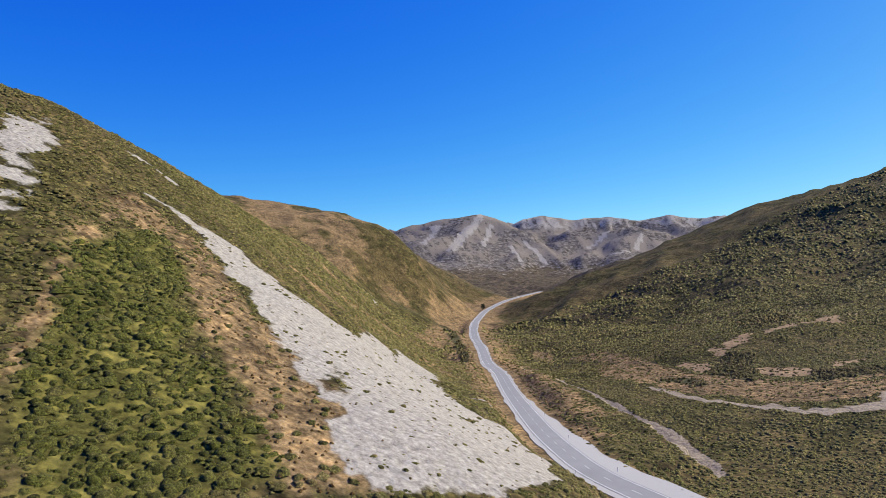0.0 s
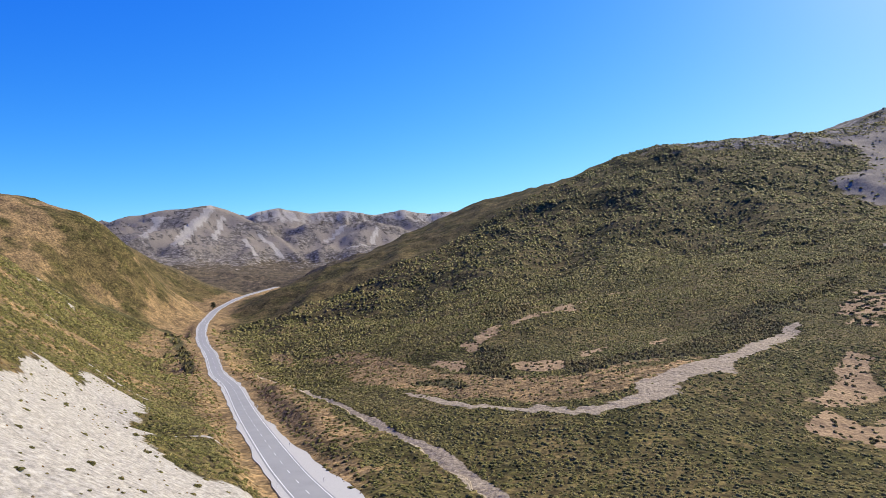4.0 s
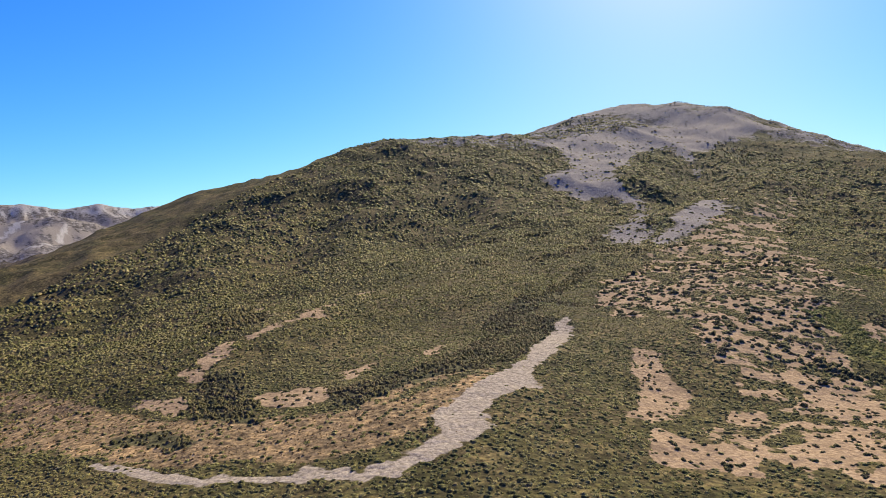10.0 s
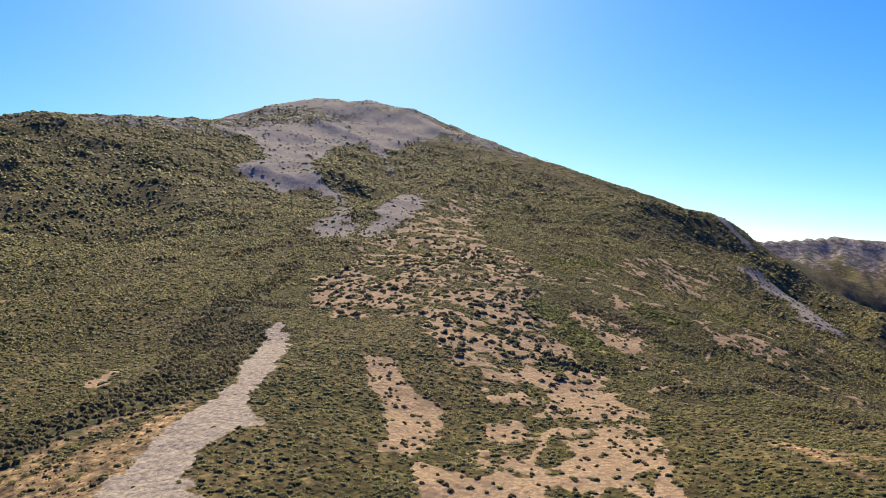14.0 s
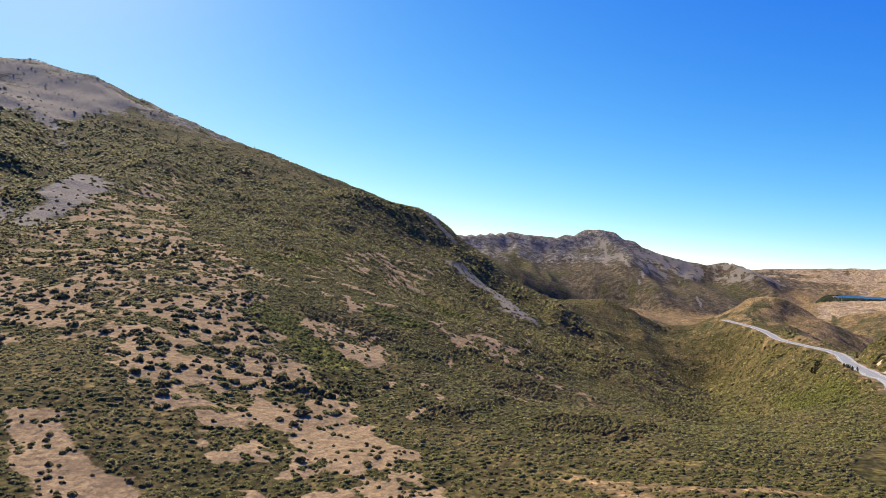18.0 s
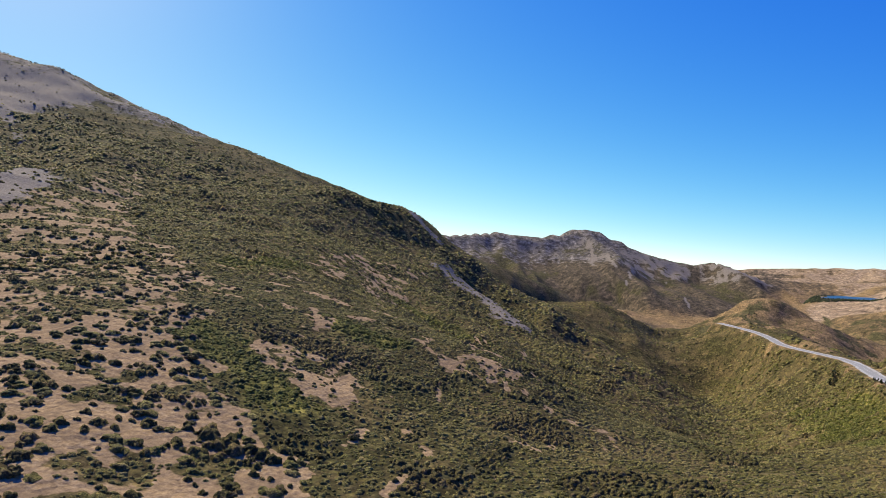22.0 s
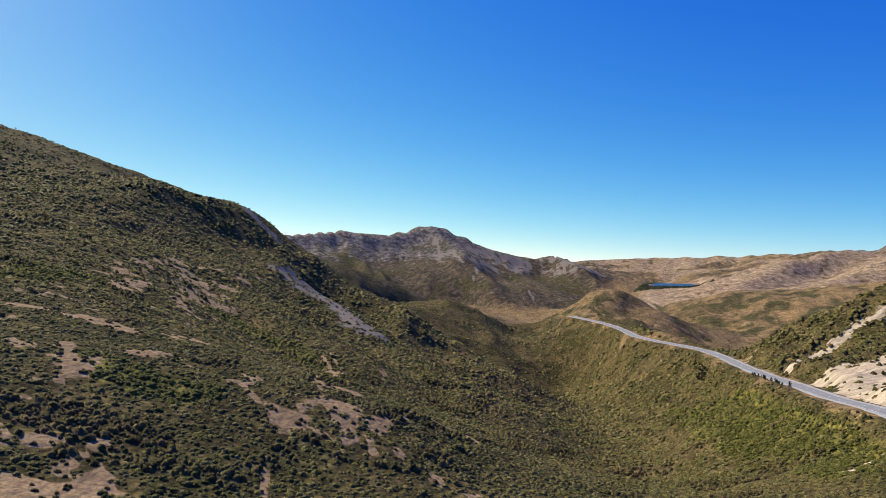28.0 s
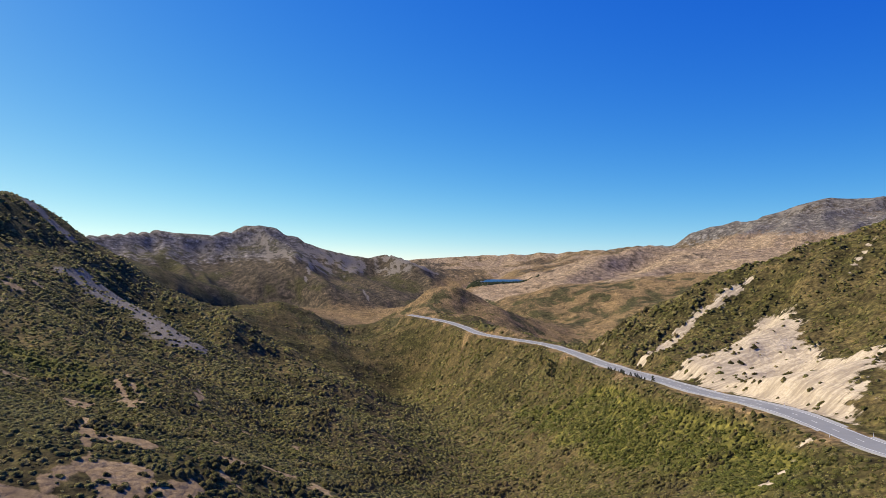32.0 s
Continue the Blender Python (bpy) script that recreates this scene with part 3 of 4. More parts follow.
def mixed(nodes, links, fac, a, b):
    m = nodes.new("ShaderNodeMix")
    m.data_type = "RGBA"
    for value, socket in ((fac, m.inputs["Factor"]), (a, m.inputs[6]), (b, m.inputs[7])):
        if isinstance(value, (int, float)):
            socket.default_value = value
        elif isinstance(value, tuple):
            socket.default_value = (*value, 1)
        else:
            links.new(value, socket)
    return m.outputs[2]


def sums(nodes, links, how, a, b, clamp=False):
    m = nodes.new("ShaderNodeMath")
    m.operation, m.use_clamp = how, clamp
    for value, socket in ((a, m.inputs[0]), (b, m.inputs[1])):
        if isinstance(value, (int, float)):
            socket.default_value = value
        else:
            links.new(value, socket)
    return m.outputs[0]


def relief(nodes, links, bsdf, height, strength, distance):
    b = nodes.new("ShaderNodeBump")
    b.inputs["Strength"].default_value, b.inputs["Distance"].default_value = strength, distance
    links.new(height, b.inputs["Height"])
    links.new(b.outputs["Normal"], bsdf.inputs["Normal"])


def attribute(nodes, name):
    a = nodes.new("ShaderNodeAttribute")
    a.attribute_name = name
    return a.outputs["Fac"]


def edged(nodes, links, mask, jag, amount, width=0.12):
    """A mask made ragged by a noise."""
    v = sums(nodes, links, "ADD", mask, sums(nodes, links, "MULTIPLY", sums(nodes, links, "SUBTRACT", jag, 0.5), amount))
    r = nodes.new("ShaderNodeMapRange")
    r.interpolation_type = "SMOOTHSTEP"
    r.inputs["From Min"].default_value, r.inputs["From Max"].default_value = 0.5 - width, 0.5 + width
    links.new(v, r.inputs["Value"])
    return r.outputs["Result"]


def build_ground(nodes, links, bsdf):
    where = nodes.new("ShaderNodeNewGeometry").outputs["Position"]
    fine = tex_noise(nodes, links, 1.1, 8, 0.7, where)
    clump = tex_noise(nodes, links, 0.22, 5, 0.6, where)
    broad = tex_noise(nodes, links, 0.012, 5, 0.55, where)
    wide = tex_noise(nodes, links, 0.05, 6, 0.65, where)
    scrub = ramp(nodes, links, clump, [(0.30, (0.036, 0.034, 0.012)), (0.45, (0.068, 0.063, 0.020)), (0.58, (0.104, 0.092, 0.033)), (0.74, (0.175, 0.141, 0.060))])
    dry = ramp(nodes, links, fine, [(0.3, (0.07, 0.050, 0.022)), (0.5, (0.145, 0.104, 0.047)), (0.72, (0.25, 0.185, 0.092))])
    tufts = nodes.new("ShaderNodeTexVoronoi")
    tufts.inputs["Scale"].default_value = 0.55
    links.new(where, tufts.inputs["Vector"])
    # shadow between the tufts, put into the scrub colour
    gap_shade = sums(nodes, links, "ADD", tufts.outputs["Distance"], sums(nodes, links, "MULTIPLY", fine, 0.5))
    scrub = mixed(nodes, links, ramp(nodes, links, gap_shade, [(0.5, (0, 0, 0)), (0.95, (1, 1, 1))]), scrub, mixed(nodes, links, 0.7, scrub, (0.030, 0.025, 0.012)))
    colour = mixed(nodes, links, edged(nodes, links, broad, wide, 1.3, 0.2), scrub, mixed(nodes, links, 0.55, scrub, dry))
    heath = ramp(nodes, links, wide, [(0.32, (0.045, 0.037, 0.025)), (0.5, (0.085, 0.069, 0.046)), (0.68, (0.165, 0.125, 0.082))])
    colour = mixed(nodes, links, attribute(nodes, "heath"), colour, heath)
    orange = ramp(nodes, links, fine, [(0.3, (0.10, 0.067, 0.032)), (0.5, (0.205, 0.140, 0.070)), (0.72, (0.34, 0.245, 0.135))])
    colour = mixed(nodes, links, edged(nodes, links, attribute(nodes, "tussock"), wide, 1.1, 0.25), colour, orange)
    pale = ramp(nodes, links, wide, [(0.30, (0.16, 0.113, 0.072)), (0.5, (0.29, 0.212, 0.137)), (0.70, (0.42, 0.315, 0.21))])
    colour = mixed(nodes, links, edged(nodes, links, attribute(nodes, "pale"), wide, 1.1, 0.2), colour, pale)
    rock = ramp(nodes, links, wide, [(0.32, (0.060, 0.053, 0.048)), (0.5, (0.13, 0.116, 0.104)), (0.66, (0.27, 0.245, 0.22))])
    colour = mixed(nodes, links, edged(nodes, links, attribute(nodes, "rock"), wide, 1.3, 0.16), colour, rock)
    lush = ramp(nodes, links, clump, [(0.3, (0.060, 0.058, 0.016)), (0.5, (0.115, 0.105, 0.027)), (0.7, (0.15, 0.135, 0.038))])
    colour = mixed(nodes, links, edged(nodes, links, attribute(nodes, "green"), wide, 1.0, 0.3), colour, lush)
    dark = ramp(nodes, links, clump, [(0.3, (0.040, 0.038, 0.018)), (0.6, (0.085, 0.076, 0.035))])
    colour = mixed(nodes, links, edged(nodes, links, attribute(nodes, "thicket"), clump, 0.9, 0.15), colour, dark)
    # clumps and bare patches, light and dark, over all that is overgrown; tuft's darks paint shadow between clumps
    tuft, mottle = tex_noise(nodes, links, 0.5, 4, 0.65, where), tex_noise(nodes, links, 0.085, 9, 0.75, where)
    for v, stops in ((tuft, [(0.34, (0.42, 0.42, 0.42)), (0.5, (1.0, 1.0, 1.0)), (0.66, (1.75, 1.68, 1.5))]), (mottle, [(0.36, (0.5, 0.5, 0.52)), (0.5, (1.0, 1.0, 1.0)), (0.64, (1.55, 1.48, 1.38))])):
        m = nodes.new("ShaderNodeMix")
        m.data_type, m.blend_type = "RGBA", "MULTIPLY"
        m.inputs["Factor"].default_value = 1.0
        links.new(colour, m.inputs[6])
        links.new(ramp(nodes, links, v, stops), m.inputs[7])
        colour = m.outputs[2]
    talus = ramp(nodes, links, fine, [(0.30, (0.11, 0.093, 0.075)), (0.5, (0.215, 0.183, 0.148)), (0.72, (0.34, 0.295, 0.24))])
    colour = mixed(nodes, links, edged(nodes, links, attribute(nodes, "talus"), sums(nodes, links, "MULTIPLY", sums(nodes, links, "ADD", wide, mottle), 0.5), 2.2, 0.16), colour, talus)
    soil = ramp(nodes, links, fine, [(0.30, (0.165, 0.108, 0.059)), (0.5, (0.33, 0.226, 0.124)), (0.72, (0.51, 0.365, 0.205))])
    soil = mixed(nodes, links, ramp(nodes, links, mottle, [(0.40, (0.7, 0.7, 0.7)), (0.55, (0, 0, 0))]), soil, (0.21, 0.142, 0.080))
    colour = mixed(nodes, links, edged(nodes, links, attribute(nodes, "soil"), clump, 1.1, 0.07), colour, soil)
    clay = ramp(nodes, links, fine, [(0.28, (0.38, 0.295, 0.20)), (0.5, (0.60, 0.485, 0.335)), (0.75, (0.74, 0.625, 0.465))])
    long = nodes.new("ShaderNodeVectorMath")
    long.operation = "MULTIPLY"
    long.inputs[1].default_value = (0.45, 0.07, 0.07)
    links.new(where, long.inputs[0])
    runnel = tex_noise(nodes, links, 1.0, 7, 0.65, long.outputs[0])
    clay = mixed(nodes, links, ramp(nodes, links, runnel, [(0.42, (0.75, 0.75, 0.75)), (0.6, (0, 0, 0))]), clay, (0.30, 0.235, 0.165))
    colour = mixed(nodes, links, edged(nodes, links, attribute(nodes, "clay"), sums(nodes, links, "MULTIPLY", sums(nodes, links, "ADD", clump, runnel), 0.5), 1.8, 0.09), colour, clay)
    shingle = ramp(nodes, links, fine, [(0.30, (0.13, 0.103, 0.073)), (0.5, (0.30, 0.243, 0.172)), (0.70, (0.48, 0.40, 0.295))])
    colour = mixed(nodes, links, edged(nodes, links, attribute(nodes, "shingle"), clump, 0.9, 0.08), colour, shingle)
    scree = ramp(nodes, links, fine, [(0.30, (0.17, 0.152, 0.127)), (0.5, (0.34, 0.31, 0.265)), (0.70, (0.52, 0.48, 0.415))])
    colour = mixed(nodes, links, edged(nodes, links, attribute(nodes, "scree"), sums(nodes, links, "MULTIPLY", sums(nodes, links, "ADD", clump, mottle), 0.5), 1.9, 0.1), colour, scree)
    links.new(colour, bsdf.inputs["Base Color"])
    bsdf.inputs["Roughness"].default_value = 0.95
    bsdf.inputs["Specular IOR Level"].default_value = 0.05
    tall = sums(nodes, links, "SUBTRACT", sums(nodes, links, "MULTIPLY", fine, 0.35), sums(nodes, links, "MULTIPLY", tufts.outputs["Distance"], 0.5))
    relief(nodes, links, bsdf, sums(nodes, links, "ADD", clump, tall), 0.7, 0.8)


GROUND = material("hill_ground", build_ground)


# ---- the ground: one sheet, fine near the flight and coarse at the horizon ----
def sheet_axes():
    turns = np.concatenate([np.arange(-104, 150, 0.27), np.arange(150, 256, 2.0)])
    reach = [0.0, 3.0]
    while reach[-1] < 4750:
        reach.append(reach[-1] + max(1.1, reach[-1] * 0.0125))
    return np.radians(turns), np.array(reach)


def stroked(x, y, kind):
    """1 in the heart of the strokes and patches of a kind, 0.5 at their edges."""
    most = np.zeros(len(x))
    for half, *run in COVER_STROKES[kind]:
        px, py = [p[0] for p in run], [p[1] for p in run]
        k = np.flatnonzero((x > min(px) - 4 * half) & (x < max(px) + 4 * half) & (y > min(py) - 4 * half) & (y < max(py) + 4 * half))
        d = near_line(x[k], y[k], [(*p, 0) for p in run], 4 * half + 4)[0]
        k, d = k[d < 4 * half], d[d < 4 * half]
        d = d + half * (0.9 * fbm(x[k], y[k], 2.6 * half + 1.5, 4, 81))
        most[k] = np.maximum(most[k], np.clip(1 - 0.5 * d / half, 0, 1))
    for run in COVER_PATCHES[kind]:
        px, py = [p[0] for p in run], [p[1] for p in run]
        far = math.hypot(sum(px) / len(px) - MIDDLE[0], sum(py) / len(py) - MIDDLE[1])
        rag = min(max(0.010 * far, 1.4), 9.0)
        k = np.flatnonzero((x > min(px) - 3 * rag) & (x < max(px) + 3 * rag) & (y > min(py) - 3 * rag) & (y < max(py) + 3 * rag))
        inside = np.zeros(len(k), bool)
        for (ax, ay), (bx, by) in zip(run, (*run[1:], run[0])):
            if ay != by:
                inside ^= ((ay > y[k]) != (by > y[k])) & (x[k] < (bx - ax) * (y[k] - ay) / (by - ay) + ax)
        d = near_line(x[k], y[k], [(*p, 0) for p in (*run, run[0])], 4 * rag)[0]
        d = np.where(inside, np.minimum(d, 4 * rag), -d)
        m = d > -3 * rag
        k, d = k[m], d[m]
        d = d + rag * 2.6 * fbm(x[k], y[k], 4.0 * rag, 4, 83, 0.6)
        most[k] = np.maximum(most[k], np.clip(0.5 + 0.25 * d / rag, 0, 1))
    return most


def covers(x, y, z):
    """How far each kind of bare or dry cover holds at each place."""
    far = np.hypot(x - MIDDLE[0], y - MIDDLE[1])
    road, _, run, side = near_line(x, y, ROAD_ALL)
    wob, wide, small = fbm(x, y, 22.0, 4, 31), fbm(x, y, 160.0, 4, 33), fbm(x, y, 6.0, 3, 35)
    got = {kind: stroked(x, y, kind) for kind in ("soil", "tussock", "scree", "shingle", "clay", "talus", "thicket", "green")}
    spots, flecked = stroked(x, y, "spotted"), stroked(x, y, "flecked")
    got["soil"] = np.maximum(got["soil"], step(0.35, 0.55, spots) * np.clip(0.78 + 1.3 * fbm(x, y, 11.0, 4, 36) + 0.25 * wob, 0, 0.9))
    got["soil"] = np.maximum(got["soil"], step(0.3, 0.6, flecked) * np.clip(0.43 + 1.5 * fbm(x, y, 7.0, 3, 39) + 0.2 * wob, 0, 0.9))
    verge = np.where(x > 250, 12.0, 26.0 + 34 * step(140, 380, y))
    got["tussock"] = np.maximum(got["tussock"], (1 - step(4, verge, road + 8 * wob)) * 0.8)
    # the dry eastern hills and flats beyond the valley, and the far tops
    east = step(1120, 1400, x + 90 * wide) * (1 - step(60, 260, y - 0.12 * (x - 1000)))
    level = (1 - step(-112, -96, z)) * step(1250, 1400, x)
    got["tussock"] = np.maximum(got["tussock"], east * np.maximum(0.9 * level, np.clip(0.38 + 1.2 * wide + 0.6 * wob, 0, 1)) * (1 - step(2500, 3000, far)))
    streak = ridged(x, y, 300.0, 4, 44)
    pale_streak, pale_strip = stroked(x, y, "streak"), stroked(x, y, "pale")
    tops = step(2000, 2600, far)
    got["rock"] = np.maximum(step(170, 330, z + 60 * wide) * step(500, 900, far), tops * step(-90, 20, z) * (0.75 + 0.3 * wide))
    got["talus"] = np.maximum(got["talus"], tops * np.where(x > 1500, step(-130, -60, z) * 0.9, step(-20, 60, z)) * step(0.2, 0.8, 0.9 * (0.85 - streak) + 0.8 * wob + np.where(x > 1500, -0.15, 0.06)))
    got["talus"] = np.maximum(got["talus"], step(260, 380, z + 50 * wide) * step(700, 1000, far) * (0.55 + 0.4 * wob))
    # gravel at the foot of the undercut bank
    d, _, drun, dside = near_line(x, y, DITCH_LINE, 30.0)
    d = d * dside
    cut = step(0, 40, drun) * (1 - step(330, 345, drun)) * step(-9.5, -6, d + 2 * wob) * (1 - step(0.5, 2.0, d))
    got["shingle"] = np.maximum(got["shingle"], 0.85 * cut)
    # smooth pale tan hills in the south-east, dark heath on the mountain beyond the flats
    turn = np.degrees(np.arctan2(x - 210, y - 138))
    tan = step(106, 109, turn + 2 * wide) * step(1450, 1700, far + 120 * wob) * (1 - step(2900, 3300, far))
    got["pale"] = tan * np.clip(0.85 + 0.5 * wide + 0.3 * wob, 0, 1)
    # the range beyond them is paled in its colour to stand for distance haze
    got["pale"] = np.maximum(got["pale"], step(3300, 3700, far) * step(95, 99, turn) * np.clip(0.55 + 0.7 * wide + 0.4 * wob, 0, 1))
    brown = step(840, 930, np.hypot(x - 210, y - 138)) * step(100.5, 102, turn + wide) * (1 - tan)
    got["tussock"] = np.maximum(got["tussock"], brown * np.clip(0.72 + 0.5 * wide + 0.4 * wob, 0, 1))
    dark = step(1850, 2050, far) * (1 - step(103, 107, turn)) * step(60, 75, turn)
    got["tussock"] = got["tussock"] * (1 - 0.75 * dark) * (1 - 0.8 * step(850, 950, x) * (1 - step(1500, 1750, x)) * step(-60, 0, y))
    # gully folds in dark thicket colour, standing in for the shadows of the relief
    fold_shade = step(0.36, 0.58, 1 - ridged(x, y, 110.0, 4, 7)) * step(900, 1100, far) * (1 - step(1500, 1900, far)) * step(700, 900, x)
    got["thicket"] = np.maximum(got["thicket"], fold_shade * np.clip(0.50 + 0.8 * wob, 0, 1) * (1 - 0.45 * tan) * (1 - level))
    got["thicket"] = np.maximum(got["thicket"], dark * np.clip(0.3 + 0.7 * wide + 0.5 * wob, 0, 1) * (1 - step(30, 90, z)))
    # dry grass on the hillside west of the road, and bare flecks on the spur below the pass
    west = step(0, 40, -x - 30 - 0.4 * (y - 120)) * step(90, 150, y) * (1 - step(1000, 1300, far))
    got["tussock"] = np.maximum(got["tussock"], west * np.clip(0.40 + 0.9 * wob + 0.5 * wide, 0, 0.9))
    flecks = step(200, 240, x) * (1 - step(430, 500, x)) * step(100, 130, y) * (1 - step(290, 340, y))
    got["soil"] = np.maximum(got["soil"], flecks * step(0.30, 0.5, fbm(x, y, 8.0, 3, 38) + 0.45 * wob) * 0.72)
    got["pale"] = np.maximum(got["pale"], 0.9 * step(0.3, 0.6, pale_strip))
    calm = tan * (1 - step(10, 70, z))
    got["rock"] = got["rock"] * (1 - calm)
    got["talus"] = got["talus"] * (1 - calm)
    got["scree"] = np.maximum(got["scree"], np.where(x > 1500, 0, 0.75) * step(0.25, 0.6, pale_streak))
    got["talus"] = np.maximum(got["talus"], np.where(x > 1500, 0.8, 0) * step(0.25, 0.6, pale_streak))
    # the bare greywacke range behind all, its scree spread pale in place of haze
    got["scree"] = np.maximum(got["scree"], step(3820, 4050, far) * (1 - step(700, 1000, x)) * np.clip(0.55 + 0.6 * wob + 0.3 * wide, 0, 0.8))
    got["heath"] = step(1050, 1700, far + 250 * wide)
    near_road = 1 - step(9, 16, road)
    for kind in ("soil", "scree", "thicket", "green"):
        got[kind] = got[kind] * (1 - near_road)
    got["clay"] = got["clay"] * step(5.5, 7.5, road)
    got["spotted"] = spots
    return got


def make_ground():
    turns, reach = sheet_axes()
    a, r = np.meshgrid(turns, reach[1:], indexing="ij")
    x, y = MIDDLE[0] + r * np.sin(a), MIDDLE[1] + r * np.cos(a)
    x, y = np.r_[MIDDLE[0], x.ravel()], np.r_[MIDDLE[1], y.ravel()]
    z = ground_height(x, y)
    n, k = len(turns), len(reach) - 1
    grid = 1 + np.arange(n * k).reshape(n, k)
    nxt = np.roll(grid, -1, axis=0)
    quads = np.stack([grid[:, :-1], grid[:, 1:], nxt[:, 1:], nxt[:, :-1]], -1).reshape(-1, 4)[:, ::-1]
    fan = np.stack([np.zeros(n, int), grid[:, 0], nxt[:, 0]], -1)[:, ::-1]
    mesh = bpy.data.meshes.new("ground")
    mesh.vertices.add(len(x))
    mesh.vertices.foreach_set("co", np.stack([x, y, z], -1).ravel())
    loops = np.concatenate([quads.ravel(), fan.ravel()])
    mesh.loops.add(len(loops))
    mesh.loops.foreach_set("vertex_index", loops.astype(np.int32))
    starts = np.concatenate([np.arange(len(quads)) * 4, len(quads) * 4 + np.arange(n) * 3])
    mesh.polygons.add(len(starts))
    mesh.polygons.foreach_set("loop_start", starts.astype(np.int32))
    mesh.polygons.foreach_set("use_smooth", np.ones(len(starts), bool))
    mesh.update(calc_edges=True)
    for name, values in covers(x, y, z).items():
        if name == "spotted":
            continue
        mesh.attributes.new(name, "FLOAT", "POINT").data.foreach_set("value", values.astype(np.float32))
    mesh.materials.append(GROUND)
    return tagged(new("ground", mesh), "scrub-covered hills, screes and a pass between mountains", "ground", kind="structure")


ground = make_ground()



# ---- plants: clumps of scrub, thorn thicket and tussock ----
def build_leafy(low, mid, high, brown):
    def build(nodes, links, bsdf):
        geo = nodes.new("ShaderNodeNewGeometry")
        own = geo.outputs["Random Per Island"]
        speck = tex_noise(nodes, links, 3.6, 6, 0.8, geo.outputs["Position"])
        colour = ramp(nodes, links, own, [(0.0, low), (0.4, mid), (0.8, high), (1.0, brown)])
        # whole stretches of the slope stand drier or greener than others
        stretch = tex_noise(nodes, links, 0.03, 5, 0.65, geo.outputs["Position"])
        colour = mixed(nodes, links, ramp(nodes, links, stretch, [(0.44, (0, 0, 0)), (0.68, (0.45, 0.45, 0.45))]), colour, brown)
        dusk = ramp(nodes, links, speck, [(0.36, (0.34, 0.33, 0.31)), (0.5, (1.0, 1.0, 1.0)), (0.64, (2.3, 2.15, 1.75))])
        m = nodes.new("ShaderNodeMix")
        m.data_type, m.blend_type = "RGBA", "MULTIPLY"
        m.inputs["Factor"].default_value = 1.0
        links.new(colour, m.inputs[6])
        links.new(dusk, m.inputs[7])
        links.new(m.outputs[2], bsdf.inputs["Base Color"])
        bsdf.inputs["Roughness"].default_value = 0.8
        bsdf.inputs["Specular IOR Level"].default_value = 0.1
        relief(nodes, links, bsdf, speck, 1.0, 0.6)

    return build


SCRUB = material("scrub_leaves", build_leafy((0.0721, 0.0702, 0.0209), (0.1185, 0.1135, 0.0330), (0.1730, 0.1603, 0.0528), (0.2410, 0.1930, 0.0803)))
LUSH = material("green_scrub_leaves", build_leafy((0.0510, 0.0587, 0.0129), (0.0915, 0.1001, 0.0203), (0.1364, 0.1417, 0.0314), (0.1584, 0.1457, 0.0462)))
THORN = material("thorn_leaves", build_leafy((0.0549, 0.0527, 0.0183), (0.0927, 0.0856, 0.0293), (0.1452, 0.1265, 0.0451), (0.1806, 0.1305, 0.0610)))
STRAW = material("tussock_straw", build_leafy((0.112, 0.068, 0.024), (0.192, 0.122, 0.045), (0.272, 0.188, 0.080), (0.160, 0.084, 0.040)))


def clump_shape(rng, rings=2, sides=6):
    """One lumpy dome of unit radius: its corners and triangles."""
    verts, faces = [], []
    for k in range(rings):
        lift = k / rings
        n = sides - k
        out = math.cos(lift * math.pi / 2) ** 1.1
        for i in range(n):
            a = (i + 0.5 * k + rng.uniform(-0.25, 0.25)) / n * math.tau
            q = out * rng.uniform(0.65, 1.3)
            verts.append((q * math.cos(a), q * math.sin(a), -0.25 if k == 0 else lift * rng.uniform(0.9, 1.35)))
    verts.append((rng.uniform(-0.15, 0.15), rng.uniform(-0.15, 0.15), rng.uniform(0.85, 1.1)))
    base = 0
    for k in range(rings - 1):
        n, m = sides - k, sides - k - 1
        i = j = 0
        while i < n or j < m:
            if j / m < i / n or i >= n:
                faces.append((base + i % n, base + n + (j + 1) % m, base + n + j % m))
                j += 1
            else:
                faces.append((base + i % n, base + (i + 1) % n, base + n + j % m))
                i += 1
        base += n
    n = sides - rings + 1
    faces += [(base + i, base + (i + 1) % n, base + n) for i in range(n)]
    return np.array(verts), np.array(faces)


